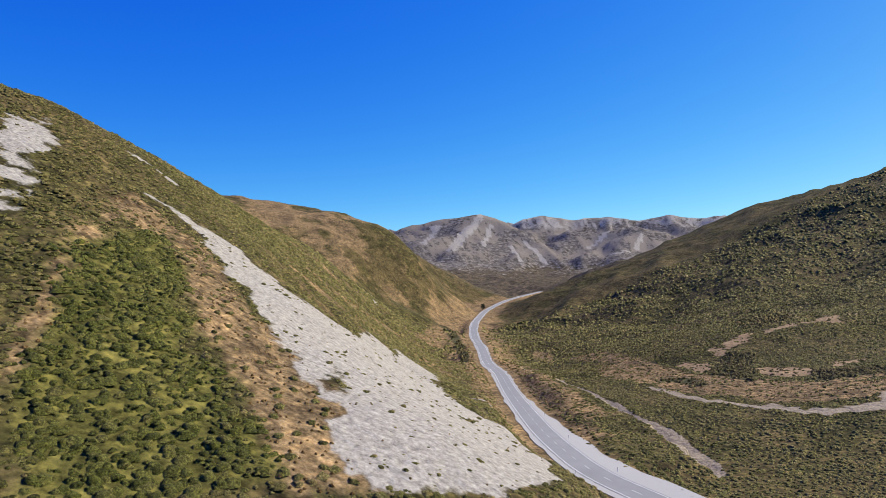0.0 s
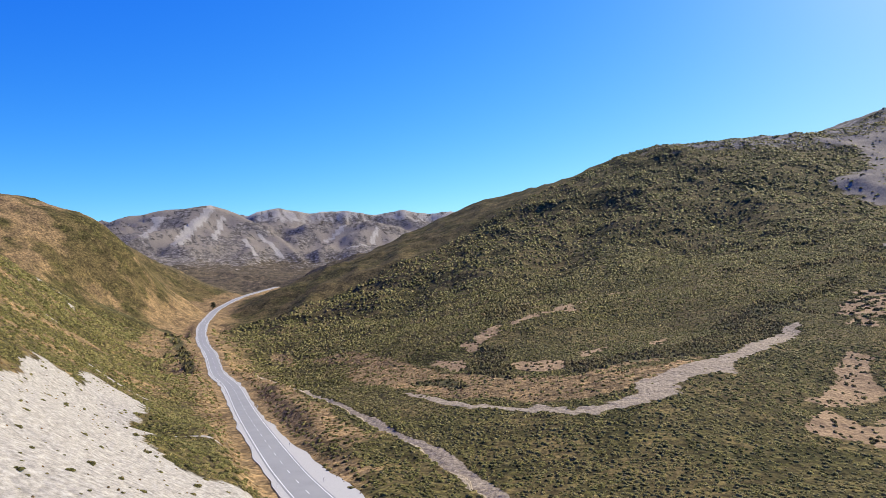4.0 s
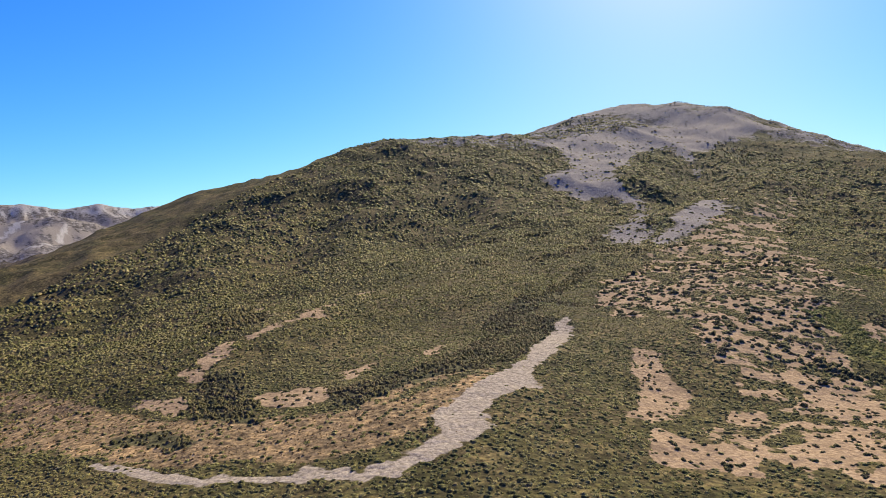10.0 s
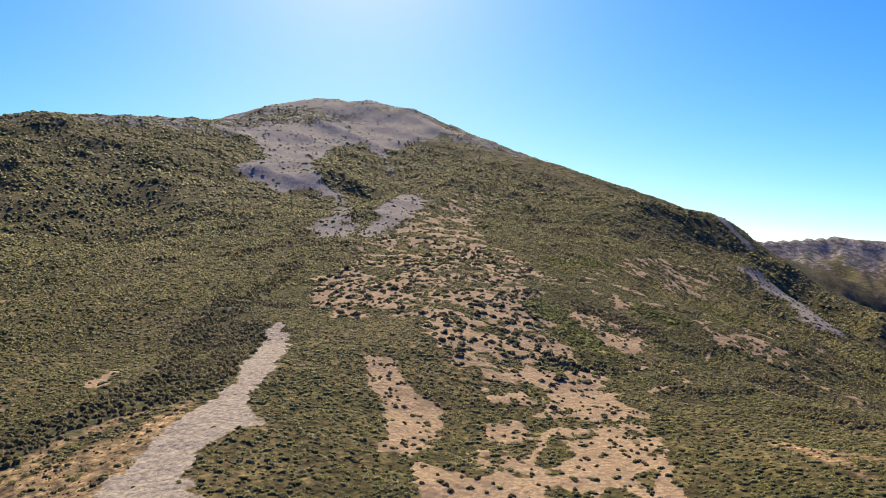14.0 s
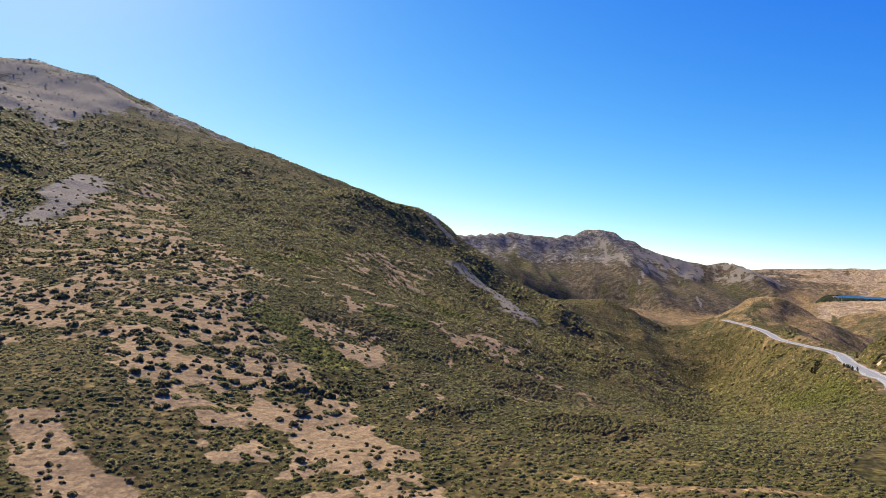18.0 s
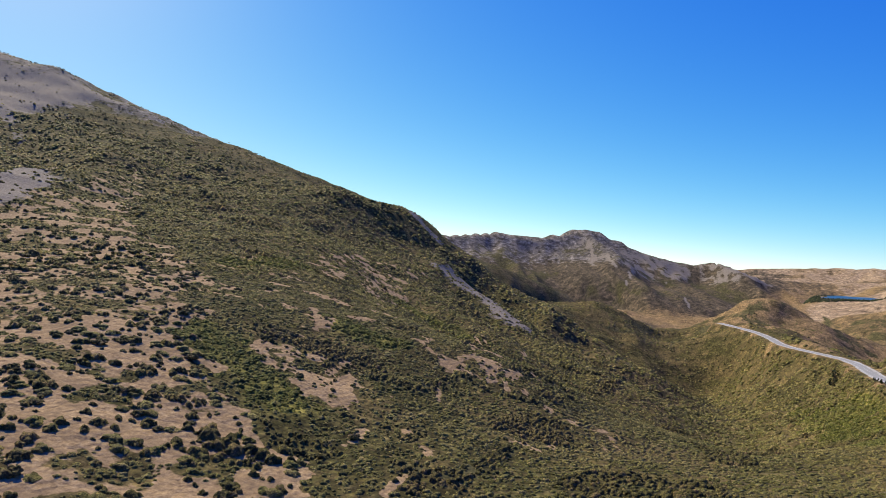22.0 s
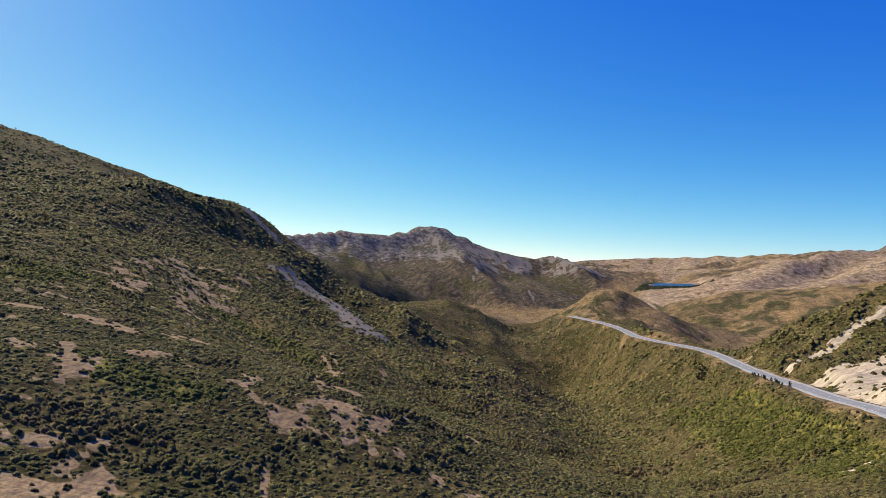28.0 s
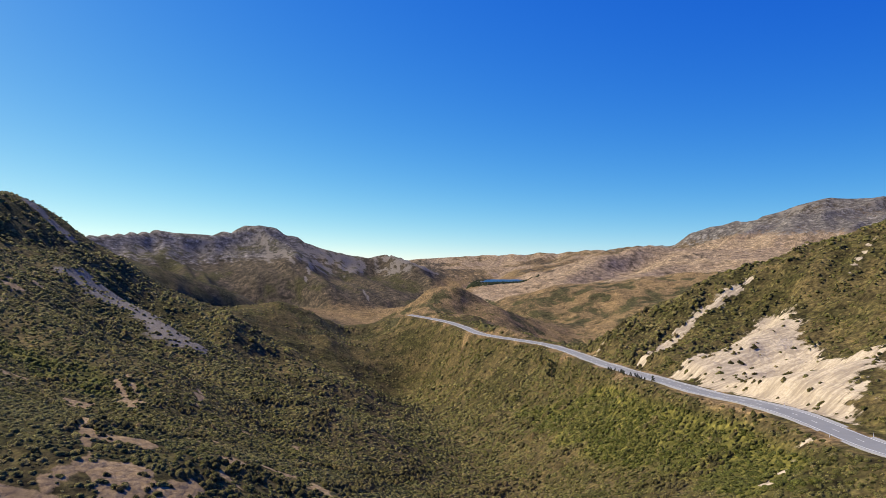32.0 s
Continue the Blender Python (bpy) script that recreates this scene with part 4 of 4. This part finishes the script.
def scatter(name, label, x, y, size, tall, mat, seed, rings=2, sides=6):
    """Many clumps as one mesh."""
    rng = random.Random(seed)
    shapes = [clump_shape(rng, rings, sides) for _ in range(14)]
    pick = np.random.RandomState(seed)
    z = ground_height(x, y)
    kind = pick.randint(0, len(shapes), len(x))
    turn = pick.uniform(0, math.tau, len(x))
    verts, faces, base = [], [], 0
    for k, (v, f) in enumerate(shapes):
        m = kind == k
        n = int(m.sum())
        c, s = np.cos(turn[m])[:, None], np.sin(turn[m])[:, None]
        r, h = size[m][:, None], tall[m][:, None]
        co = np.stack([x[m][:, None] + r * (c * v[:, 0] - s * v[:, 1]), y[m][:, None] + r * (s * v[:, 0] + c * v[:, 1]), z[m][:, None] + h * v[:, 2]], -1)
        verts.append(co.reshape(-1, 3))
        faces.append((f[None] + (base + np.arange(n) * len(v))[:, None, None]).reshape(-1, 3))
        base += n * len(v)
    verts, faces = np.concatenate(verts), np.concatenate(faces)
    mesh = bpy.data.meshes.new(name)
    mesh.vertices.add(len(verts))
    mesh.vertices.foreach_set("co", verts.ravel())
    mesh.loops.add(faces.size)
    mesh.loops.foreach_set("vertex_index", faces.ravel().astype(np.int32))
    mesh.polygons.add(len(faces))
    mesh.polygons.foreach_set("loop_start", (np.arange(len(faces)) * 3).astype(np.int32))
    mesh.polygons.foreach_set("use_smooth", np.ones(len(faces), bool))
    mesh.update(calc_edges=True)
    mesh.materials.append(mat)
    return tagged(new(name, mesh), label, "shrubs", kind="stuff")


FLOWN = smooth_line([(14, -64, 0), (0, 0, 0), (3, 56, 0), (35, 102, 0), (62, 120, 0), (124, 133, 0), (165, 138, 0), (210, 138, 0)], 12.0)


def sow(seed, box, tries, full, fade):
    """Random places, thick up to full metres from the line of flight and thinner beyond."""
    pick = np.random.RandomState(seed)
    x, y = pick.uniform(box[0], box[1], tries), pick.uniform(box[2], box[3], tries)
    d = np.full(tries, 1e9)
    for fx, fy, _ in FLOWN:
        d = np.minimum(d, np.hypot(x - fx, y - fy))
    keep = pick.uniform(0, 1, tries) < np.clip((full / d) ** fade, 0, 1)
    return x[keep], y[keep], d[keep], pick.uniform(0, 1, keep.sum()), pick.uniform(0, 1, keep.sum())


def mounds(x, y, size, seed):
    """Each place split into a few lesser ones, so that a bush is a lumpy mound."""
    pick = np.random.RandomState(seed)
    n = 4
    a, q = pick.uniform(0, math.tau, (len(x), n)), np.sqrt(pick.uniform(0.02, 1, (len(x), n)))
    return (x[:, None] + 0.75 * size[:, None] * q * np.cos(a)).ravel(), (y[:, None] + 0.75 * size[:, None] * q * np.sin(a)).ravel(), (size[:, None] * pick.uniform(0.4, 0.75, (len(x), n))).ravel()


def plant():
    x, y, d, luck, luck2 = sow(5, (-330, 720, -170, 640), 1000000, 160.0, 2.15)
    # no plants in the folds right under the line of flight and behind it
    seen = ~((y < 66) & (x > 25) & (x < 325 - 1.9 * y)) & (x > -115 - 1.65 * y) & (luck < 0.97)
    x, y, d, luck, luck2 = x[seen], y[seen], d[seen], luck[seen], luck2[seen]
    got = covers(x, y, np.zeros(len(x)))
    road = near_line(x, y, ROAD_ALL, 30.0)[0]
    jag = fbm(x, y, 4.0, 3, 61) * 0.3
    bare = np.maximum.reduce([got["soil"], got["scree"], got["clay"], got["talus"], got["shingle"]]) + jag > 0.5
    wide, thin = fbm(x, y, 60.0, 3, 62), fbm(x, y, 9.0, 3, 67)
    fair = np.where(bare, np.where(got["spotted"] > 0.3, 0.085, 0.07), 0.72 + 0.25 * wide + 0.45 * thin)
    fair = np.where(~bare & (got["tussock"] + jag > 0.5), 0.30, fair)
    fair = np.where(np.maximum(got["scree"], got["shingle"]) > 0.45, np.where(got["scree"] > 0.45, 0.05, 0.012), fair)
    fair = np.where(~bare & (got["green"] + jag > 0.5), 0.95, fair)
    gone = (road < 8.5) | (luck > fair)
    x, y, d, luck2, bare = x[~gone], y[~gone], d[~gone], luck2[~gone], bare[~gone]
    got = {k: v[~gone] for k, v in got.items()}
    jag = jag[~gone]
    grow = np.clip(d / 180, 1, 2.1)
    size = (0.32 + 0.55 * luck2**2.4) * grow
    size = np.where(bare, size * np.where(got["spotted"] > 0.3, 1.2 + 1.0 * luck2, 1.0), size)
    stony = (got["scree"] > 0.45) | (got["shingle"] > 0.45)
    size = np.where(stony, 0.6 * size, size)
    thorn = (got["thicket"] + jag > 0.5) | (bare & ~stony & (luck2 < 0.8))
    thorn |= (fbm(x, y, 28.0, 3, 66) + 0.5 * jag > 0.42) & (x > 200)
    lush = (got["green"] + jag > 0.5) & ~thorn
    straw = ((got["tussock"] + jag > 0.5) | (stony & (luck2 > 0.45))) & ~thorn & ~lush & (luck2 < 0.75)
    plain = ~(thorn | lush | straw)
    for m, name, label, mat, high, wider in (
        (plain, "hill_scrub", "low olive-brown scrub in rounded clumps over the slopes", SCRUB, 0.50, 1.22),
        (lush, "green_scrub", "bright green low shrubs in a dense patch on the slope", LUSH, 0.60, 1.40),
        (thorn, "thorn_thicket", "dark tall thorn bushes crowded along the gullies", THORN, 0.95, 1.45),
        (straw, "tussock_grass", "dry golden tussock grass beside the road and stream", STRAW, 0.9, 0.7),
    ):
        for zone, part_of in enumerate((d < 185, d >= 185)):
            k = m & part_of
            if not k.any():
                continue
            px, py, s = x[k], y[k], size[k] * wider
            if name != "tussock_grass":
                split = bare[k]
                mx, my, ms = mounds(px[split], py[split], s[split], len(name) + zone)
                px, py, s = np.r_[px, mx], np.r_[py, my], np.r_[np.where(split, 0.85 * s, s), ms]
            scatter(name, label, px, py, s, s * high * (1 + 0.2 * zone), mat, len(name) + zone, 2, 5 - zone)


plant()


def plant_far():
    """Broader clumps on the slopes beyond, where single bushes melt together."""
    x, y, d, luck, luck2 = sow(9, (-420, 1160, -330, 1260), 350000, 420.0, 0.9)
    keep = (d > 190) & ((x > -330) | (y < 700)) & (y < 900 + 0.9 * x.clip(-400, 900))
    x, y, d, luck, luck2 = x[keep], y[keep], d[keep], luck[keep], luck2[keep]
    got = covers(x, y, np.zeros(len(x)))
    jag = fbm(x, y, 8.0, 3, 63) * 0.4
    bare = np.maximum.reduce([got[k] for k in ("soil", "scree", "clay", "talus", "shingle", "tussock")]) + jag > 0.5
    road = near_line(x, y, ROAD_ALL, 40.0)[0]
    keep = (luck < np.where(bare, 0.06, 0.50 + 0.45 * fbm(x, y, 70.0, 3, 64) + 0.3 * fbm(x, y, 14.0, 3, 68))) & (road > 10) & ((x < 900) | (luck2 < 0.45))
    x, y, d, luck2, dark = x[keep], y[keep], d[keep], luck2[keep], (got["thicket"] + jag + 0.35 * fbm(x, y, 50.0, 2, 65))[keep] > 0.47
    size = (0.75 + 0.8 * luck2**2) * np.clip(d / 300, 1, 2.2)
    scatter("slope_scrub", "olive scrub clumps thinning over the far slopes", x[~dark], y[~dark], size[~dark], 0.62 * size[~dark], SCRUB, 21, 2, 4)
    scatter("slope_thicket", "dark thorn bushes in the folds of the far slopes", x[dark], y[dark], size[dark], 0.9 * size[dark], THORN, 22, 2, 4)


plant_far()


# ---- parts and things ----
def part(name, bm, mat, parent=None, label=""):
    mesh = bpy.data.meshes.new(name)
    bm.to_mesh(mesh)
    bm.free()
    mesh.materials.append(mat)
    ob = new(name, mesh)
    ob.parent = parent
    if label:
        ob["label"] = label
    return ob


def plain(colour, rough=0.7, metal=0.0, grain=20.0, amount=0.25):
    def build(nodes, links, bsdf):
        where = nodes.new("ShaderNodeNewGeometry").outputs["Position"]
        n = tex_noise(nodes, links, grain, 5, 0.6, where)
        dark = tuple(c * (1 - amount) for c in colour)
        light = tuple(min(1.0, c * (1 + amount)) for c in colour)
        links.new(ramp(nodes, links, n, [(0.3, dark), (0.7, light)]), bsdf.inputs["Base Color"])
        bsdf.inputs["Roughness"].default_value, bsdf.inputs["Metallic"].default_value = rough, metal

    return build


def build_asphalt(nodes, links, bsdf):
    where = nodes.new("ShaderNodeNewGeometry").outputs["Position"]
    grain = tex_noise(nodes, links, 6.0, 8, 0.75, where)
    patch = tex_noise(nodes, links, 0.15, 5, 0.6, where)
    colour = mixed(nodes, links, patch, ramp(nodes, links, grain, [(0.3, (0.16, 0.158, 0.155)), (0.7, (0.25, 0.247, 0.24))]), (0.31, 0.305, 0.295))
    links.new(colour, bsdf.inputs["Base Color"])
    bsdf.inputs["Roughness"].default_value = 0.75
    relief(nodes, links, bsdf, grain, 0.3, 0.01)


def build_gravel(nodes, links, bsdf):
    where = nodes.new("ShaderNodeNewGeometry").outputs["Position"]
    grain = tex_noise(nodes, links, 4.0, 8, 0.75, where)
    patch = tex_noise(nodes, links, 0.3, 5, 0.6, where)
    colour = mixed(nodes, links, patch, ramp(nodes, links, grain, [(0.3, (0.30, 0.29, 0.275)), (0.7, (0.50, 0.485, 0.46))]), (0.40, 0.385, 0.355))
    links.new(colour, bsdf.inputs["Base Color"])
    bsdf.inputs["Roughness"].default_value = 0.95
    relief(nodes, links, bsdf, grain, 0.5, 0.03)


ASPHALT, GRAVEL = material("road_asphalt", build_asphalt), material("road_gravel", build_gravel)
PAINT = material("road_paint", plain((0.72, 0.72, 0.70), 0.6, 0.0, 3.0, 0.15))


def road_frame():
    line = smooth_line([tuple(p) for p in ROAD_ALL[:-3:3]] + [tuple(ROAD_ALL[-1])], 4.0)
    way = np.gradient(line, axis=0)
    way[:, 2] = 0
    way /= np.linalg.norm(way, axis=1)[:, None]
    left = np.stack([-way[:, 1], way[:, 0], 0 * way[:, 0]], -1)
    run = np.r_[0, np.cumsum(np.linalg.norm(np.diff(line, axis=0), axis=1))]
    return line, left, run


ROAD_LINE, ROAD_LEFT, ROAD_RUN = road_frame()


def ribbon(name, inner, outer, lift, thick, mat, parent=None, first=0, last=None):
    """A strip along the road between two offsets to its left, with a little depth. Offsets are numbers or one for each cut."""
    line, left = ROAD_LINE[first:last], ROAD_LEFT[first:last]
    n = len(line)
    inner, outer = np.broadcast_to(inner, n), np.broadcast_to(outer, n)
    bm = bmesh.new()
    rows = []
    for p, l, a, b in zip(line, left, inner, outer):
        rows.append([bm.verts.new(p + l * q + np.array((0, 0, h))) for q, h in ((a, lift - thick), (a, lift), (b, lift), (b, lift - thick))])
    for r, s in zip(rows, rows[1:]):
        for i in range(3):
            bm.faces.new((r[i], s[i], s[i + 1], r[i + 1]))
    bmesh.ops.recalc_face_normals(bm, faces=bm.faces)
    return part(name, bm, mat, parent)


def make_road():
    road = tagged(ribbon("road", -3.9, 3.9, 0.06, 0.5, ASPHALT), "grey two-lane asphalt pass road with white lines", "road", kind="structure")
    n = len(ROAD_LINE)
    near = np.exp(-((ROAD_RUN - ROAD_RUN[np.argmin(np.hypot(ROAD_LINE[:, 0] + 5, ROAD_LINE[:, 1] - 84))]) / 90.0) ** 2)
    wobble = fbm(ROAD_RUN, 0 * ROAD_RUN, 12.0, 3, 71)
    a = ribbon("road_shoulder", 3.8, 4.8 + 1.0 * wobble + 5.5 * near, 0.02, 0.6, GRAVEL)
    b = ribbon("road_shoulder", -5.4 - 0.8 * wobble, -3.8, 0.02, 0.6, GRAVEL)
    for s in (a, b):
        tagged(s, "pale gravel shoulder along the road edge", "shoulder", kind="structure")
    for q in (-3.4, 3.4):
        ribbon("edge_line", q - 0.09, q + 0.09, 0.075, 0.02, PAINT, road)
    bm = bmesh.new()
    bmesh.ops.create_cube(bm, size=1, matrix=Matrix.Diagonal((3.0, 0.14, 0.02, 1)))
    first = part("centre_dash", bm, PAINT, road)
    made = 0
    for s in np.arange(5, ROAD_RUN[-1], 10.0):
        p = np.array([np.interp(s, ROAD_RUN, ROAD_LINE[:, k]) for k in range(3)])
        q = np.array([np.interp(s + 2, ROAD_RUN, ROAD_LINE[:, k]) for k in range(3)])
        if np.hypot(p[0] - MIDDLE[0], p[1] - MIDDLE[1]) > 750 or (20 < p[0] < 250):
            continue
        d = q - p
        m = Matrix.Translation(p + np.array((0, 0, 0.07))) @ Matrix.Rotation(math.atan2(d[1], d[0]), 4, "Z") @ Matrix.Rotation(-math.atan2(d[2], math.hypot(d[0], d[1])), 4, "Y")
        ob = first if made == 0 else new("centre_dash", first.data)
        ob.parent, ob.matrix_basis = road, m
        made += 1


make_road()

POST_WHITE = material("post_white", plain((0.78, 0.78, 0.76), 0.5, 0.0, 8.0, 0.08))
POST_RED = material("post_reflector", plain((0.45, 0.05, 0.03), 0.4, 0.0, 8.0, 0.1))
POST_DARK = material("post_band", plain((0.04, 0.04, 0.045), 0.5, 0.0, 8.0, 0.1))


def edge_post():
    post = new("edge_marker_post")
    bm = bmesh.new()
    bmesh.ops.create_cone(bm, cap_ends=True, segments=10, radius1=0.07, radius2=0.055, depth=1.25, matrix=Matrix.Translation((0, 0, 0.375)))
    part("stake", bm, POST_WHITE, post)
    bm = bmesh.new()
    bmesh.ops.create_cone(bm, cap_ends=True, segments=10, radius1=0.068, radius2=0.066, depth=0.16, matrix=Matrix.Translation((0, 0, 0.82)))
    band = part("band", bm, POST_DARK, post, "dark band near the top")
    bm = bmesh.new()
    bmesh.ops.create_cube(bm, size=1, matrix=Matrix.Translation((0.068, 0, 0.82)) @ Matrix.Diagonal((0.02, 0.05, 0.12, 1)))
    part("reflector", bm, POST_RED, band, "small red reflector")
    return tagged(post, "white plastic marker post on the gravel road edge", "marker post", "marker posts along the road")


def set_posts():
    first = edge_post()
    made = 0
    for s in np.arange(20, ROAD_RUN[-1], 42.0):
        for q in (-4.9, 5.2):
            p = np.array([np.interp(s, ROAD_RUN, ROAD_LINE[:, k]) for k in range(3)])
            l = np.array([np.interp(s, ROAD_RUN, ROAD_LEFT[:, k]) for k in range(3)])
            p = p + l * q
            if np.hypot(p[0] - MIDDLE[0], p[1] - MIDDLE[1]) > 560 or (20 < p[0] < 250):
                continue
            m = Matrix.Translation(p) @ Matrix.Rotation(math.atan2(l[1], l[0]) + math.pi / 2, 4, "Z")
            if made:
                copy_thing(first, m)
            else:
                first.matrix_basis = m
            made += 1


set_posts()


# ---- single bushes that stand apart on the bare slope and the scree ----
def bush_mesh(seed, wide, tall):
    rng = random.Random(seed)
    bm = bmesh.new()
    for n in range(16):
        a, q = rng.uniform(0, math.tau), wide * 0.72 * math.sqrt(rng.random())
        r = wide * rng.uniform(0.28, 0.45)
        lift = tall * 0.62 * (1 - (q / wide) ** 2) * rng.uniform(0.2, 1.0)
        v, f = clump_shape(rng, 3, 7)
        made = [bm.verts.new((q * math.cos(a) + p[0] * r, q * math.sin(a) + p[1] * r, lift + p[2] * r * 0.85)) for p in v]
        for t in f:
            bm.faces.new([made[i] for i in t])
    return bm


def set_bushes(name, label, group, mat, spots, wide, tall, seed):
    kinds = [part(name, bush_mesh(seed + n, wide, tall), mat) for n in range(5)]
    rng = random.Random(seed)
    heights = ground_height(np.array([p[0] for p in spots]), np.array([p[1] for p in spots])).tolist()
    for n, (px, py) in enumerate(spots):
        big = rng.uniform(0.65, 1.35)
        m = pose(px, py, heights[n] - 0.1, 0, 0, rng.uniform(0, 360)) @ Matrix.Diagonal((big, big * rng.uniform(0.8, 1.2), big * rng.uniform(0.8, 1.1), 1))
        ob = kinds[n] if n < 5 else new(name, kinds[n % 5].data)
        ob.matrix_basis = m
        tagged(ob, label, "bush", group)


def bare_spots(seed, box, cover, low, wanted):
    pick = np.random.RandomState(seed)
    x, y = pick.uniform(box[0], box[1], 6000), pick.uniform(box[2], box[3], 6000)
    got = covers(x, y, np.zeros(len(x)))
    k = np.flatnonzero((got[cover] > low) & (near_line(x, y, ROAD_ALL, 30.0)[0] > 14))[:wanted]
    return list(zip(x[k].tolist(), y[k].tolist()))


set_bushes("thorn_bush", "rounded dark green thorn bush on bare tan soil", "bushes on the bare slope", THORN, bare_spots(41, (150, 420, 170, 400), "soil", 0.62, 150), 1.5, 1.5, 410)
set_bushes("scree_bush", "small dark bush rooted in the pale scree", "bushes on the scree", SCRUB, bare_spots(43, (-120, 10, 20, 150), "scree", 0.6, 40), 0.7, 0.5, 430)


# ---- trees ----
BARK = material("tree_bark", plain((0.09, 0.07, 0.055), 0.9, 0.0, 12.0, 0.4))
PINE = material("pine_needles", build_leafy((0.024, 0.032, 0.014), (0.036, 0.046, 0.020), (0.052, 0.064, 0.027), (0.06, 0.062, 0.03)))


def limb(bm, a, b, ra, rb, sides=7):
    """A tapered limb from a to b."""
    a, b = Vector(a), Vector(b)
    turn = (b - a).to_track_quat("Z", "Y").to_matrix()
    low, high = [], []
    for i in range(sides):
        w = Vector((math.cos(i / sides * math.tau), math.sin(i / sides * math.tau), 0))
        low.append(bm.verts.new(a + turn @ (w * ra)))
        high.append(bm.verts.new(b + turn @ (w * rb)))
    for i in range(sides):
        bm.faces.new((low[i], low[(i + 1) % sides], high[(i + 1) % sides], high[i]))
    bm.faces.new(high)


def tree(seed, tall, wide, cone, name, label):
    """A trunk with limbs, and a ragged crown of small leaf clumps."""
    rng = random.Random(seed)
    root = new(name)
    wood, leaves = bmesh.new(), bmesh.new()
    limb(wood, (0, 0, -0.6), (0, 0, tall * 0.45), 0.045 * tall, 0.03 * tall)
    limb(wood, (0, 0, tall * 0.45), (0.02 * tall, 0, tall * 0.9), 0.03 * tall, 0.008 * tall)
    tips = []
    for n in range(16):
        h = rng.uniform(0.15, 0.92)
        a = rng.uniform(0, math.tau)
        reach = wide * ((1 - h) * 1.05 + 0.08 if cone else math.sqrt(max(0.05, 1 - ((h - 0.55) / 0.48) ** 2))) * rng.uniform(0.7, 1.05)
        tip = (reach * math.cos(a), reach * math.sin(a), h * tall)
        limb(wood, (0, 0, max(0.05, h - 0.14) * tall), tip, 0.014 * tall, 0.004 * tall, 5)
        tips.append(tip)
    for n in range(170):
        tip = rng.choice(tips)
        u = rng.uniform(0.35, 1.12)
        c = Vector((tip[0] * u, tip[1] * u, tip[2] + rng.uniform(-0.07, 0.07) * tall))
        r = rng.uniform(0.05, 0.10) * tall
        v, f = clump_shape(rng, 2, 5)
        turn = Euler((rng.uniform(-0.6, 0.6), rng.uniform(-0.6, 0.6), rng.uniform(0, 6))).to_matrix()
        made = [leaves.verts.new(c + turn @ Vector((q[0] * r, q[1] * r, q[2] * r * 0.7))) for q in v]
        for q in f:
            leaves.faces.new([made[i] for i in q])
    part("trunk", wood, BARK, root)
    part("crown", leaves, PINE, root)
    return tagged(root, label, "tree")


def stand(root, x, y, turn=0.0):
    root.matrix_basis = pose(x, y, float(ground_height(np.array([x]), np.array([y]))[0]), 0, 0, turn)
    return root


first_tree = stand(tree(3, 8.0, 3.4, False, "tree", "dark round evergreen tree on the scrub below the road"), 603, -42)
stand(tree(4, 6.5, 3.0, False, "tree", "dark bushy evergreen tree close beside a larger one"), 592, -37, 40)
stand(tree(5, 4.0, 2.0, False, "tree", "small dark evergreen tree alone on the slope"), 655, -58, 10)
stand(tree(6, 12.0, 3.5, False, "tree", "lone dark tree on the valley side above the road"), -330, 925, 10)
small_pine = tagged(tree(8, 2.6, 1.0, True, "pine_tree", "small bushy young pine in a row beside the road"), group="young pines along the road")
stand(small_pine, 452, -19)
for n in range(1, 22):
    px = 452 + 2.7 * n + 0.6 * math.sin(5 * n)
    at_road = int(np.argmin(np.abs(ROAD_LINE[:, 0] - px)))
    p = ROAD_LINE[at_road] + ROAD_LEFT[at_road] * (6.4 + 0.7 * math.sin(7 * n))
    ground_z = float(ground_height(np.array([p[0]]), np.array([p[1]]))[0])
    copy_thing(small_pine, pose(p[0], p[1], ground_z, 0, 0, 50 * n) @ Matrix.Scale(0.62 + 0.2 * math.sin(3 * n), 4))


# ---- the far lake and its plantation ----
def build_water(nodes, links, bsdf):
    where = nodes.new("ShaderNodeNewGeometry").outputs["Position"]
    bsdf.inputs["Base Color"].default_value = (0.012, 0.026, 0.038, 1)
    bsdf.inputs["Roughness"].default_value = 0.3
    bsdf.inputs["Specular IOR Level"].default_value = 0.5
    relief(nodes, links, bsdf, tex_noise(nodes, links, 0.4, 4, 0.6, where), 0.15, 0.3)


def make_lake():
    bm = bmesh.new()
    rng = random.Random(12)
    ring = []
    for i in range(56):
        a = i / 56 * math.tau
        q = 1.0 + 0.16 * math.sin(3 * a + 1) + 0.10 * math.sin(5 * a) + rng.uniform(-0.03, 0.03)
        ring.append(bm.verts.new((LAKE[0] + LAKE[2] * q * math.cos(a), LAKE[1] + LAKE[3] * q * math.sin(a), LAKE[4])))
    bm.faces.new(ring)
    tagged(part("water", bm, material("lake_water", build_water)), "small blue lake in the far valley", "lake", kind="structure")
    pick = np.random.RandomState(14)
    a, q = pick.uniform(0, math.tau, 900), pick.uniform(1.15, 1.55, 900)
    keep = (np.sin(a) > 0.2) | (np.cos(a) < -0.3)
    x, y = LAKE[0] + LAKE[2] * q[keep] * np.cos(a[keep]), LAKE[1] + LAKE[3] * q[keep] * np.sin(a[keep])
    size = pick.uniform(2.0, 3.6, len(x))
    ob = scatter("pine_plantation", "dark pine plantation along the far lake shore", x, y, size, size * 1.6, PINE, 15, 2, 6)
    ob["category"] = "forest"


make_lake()
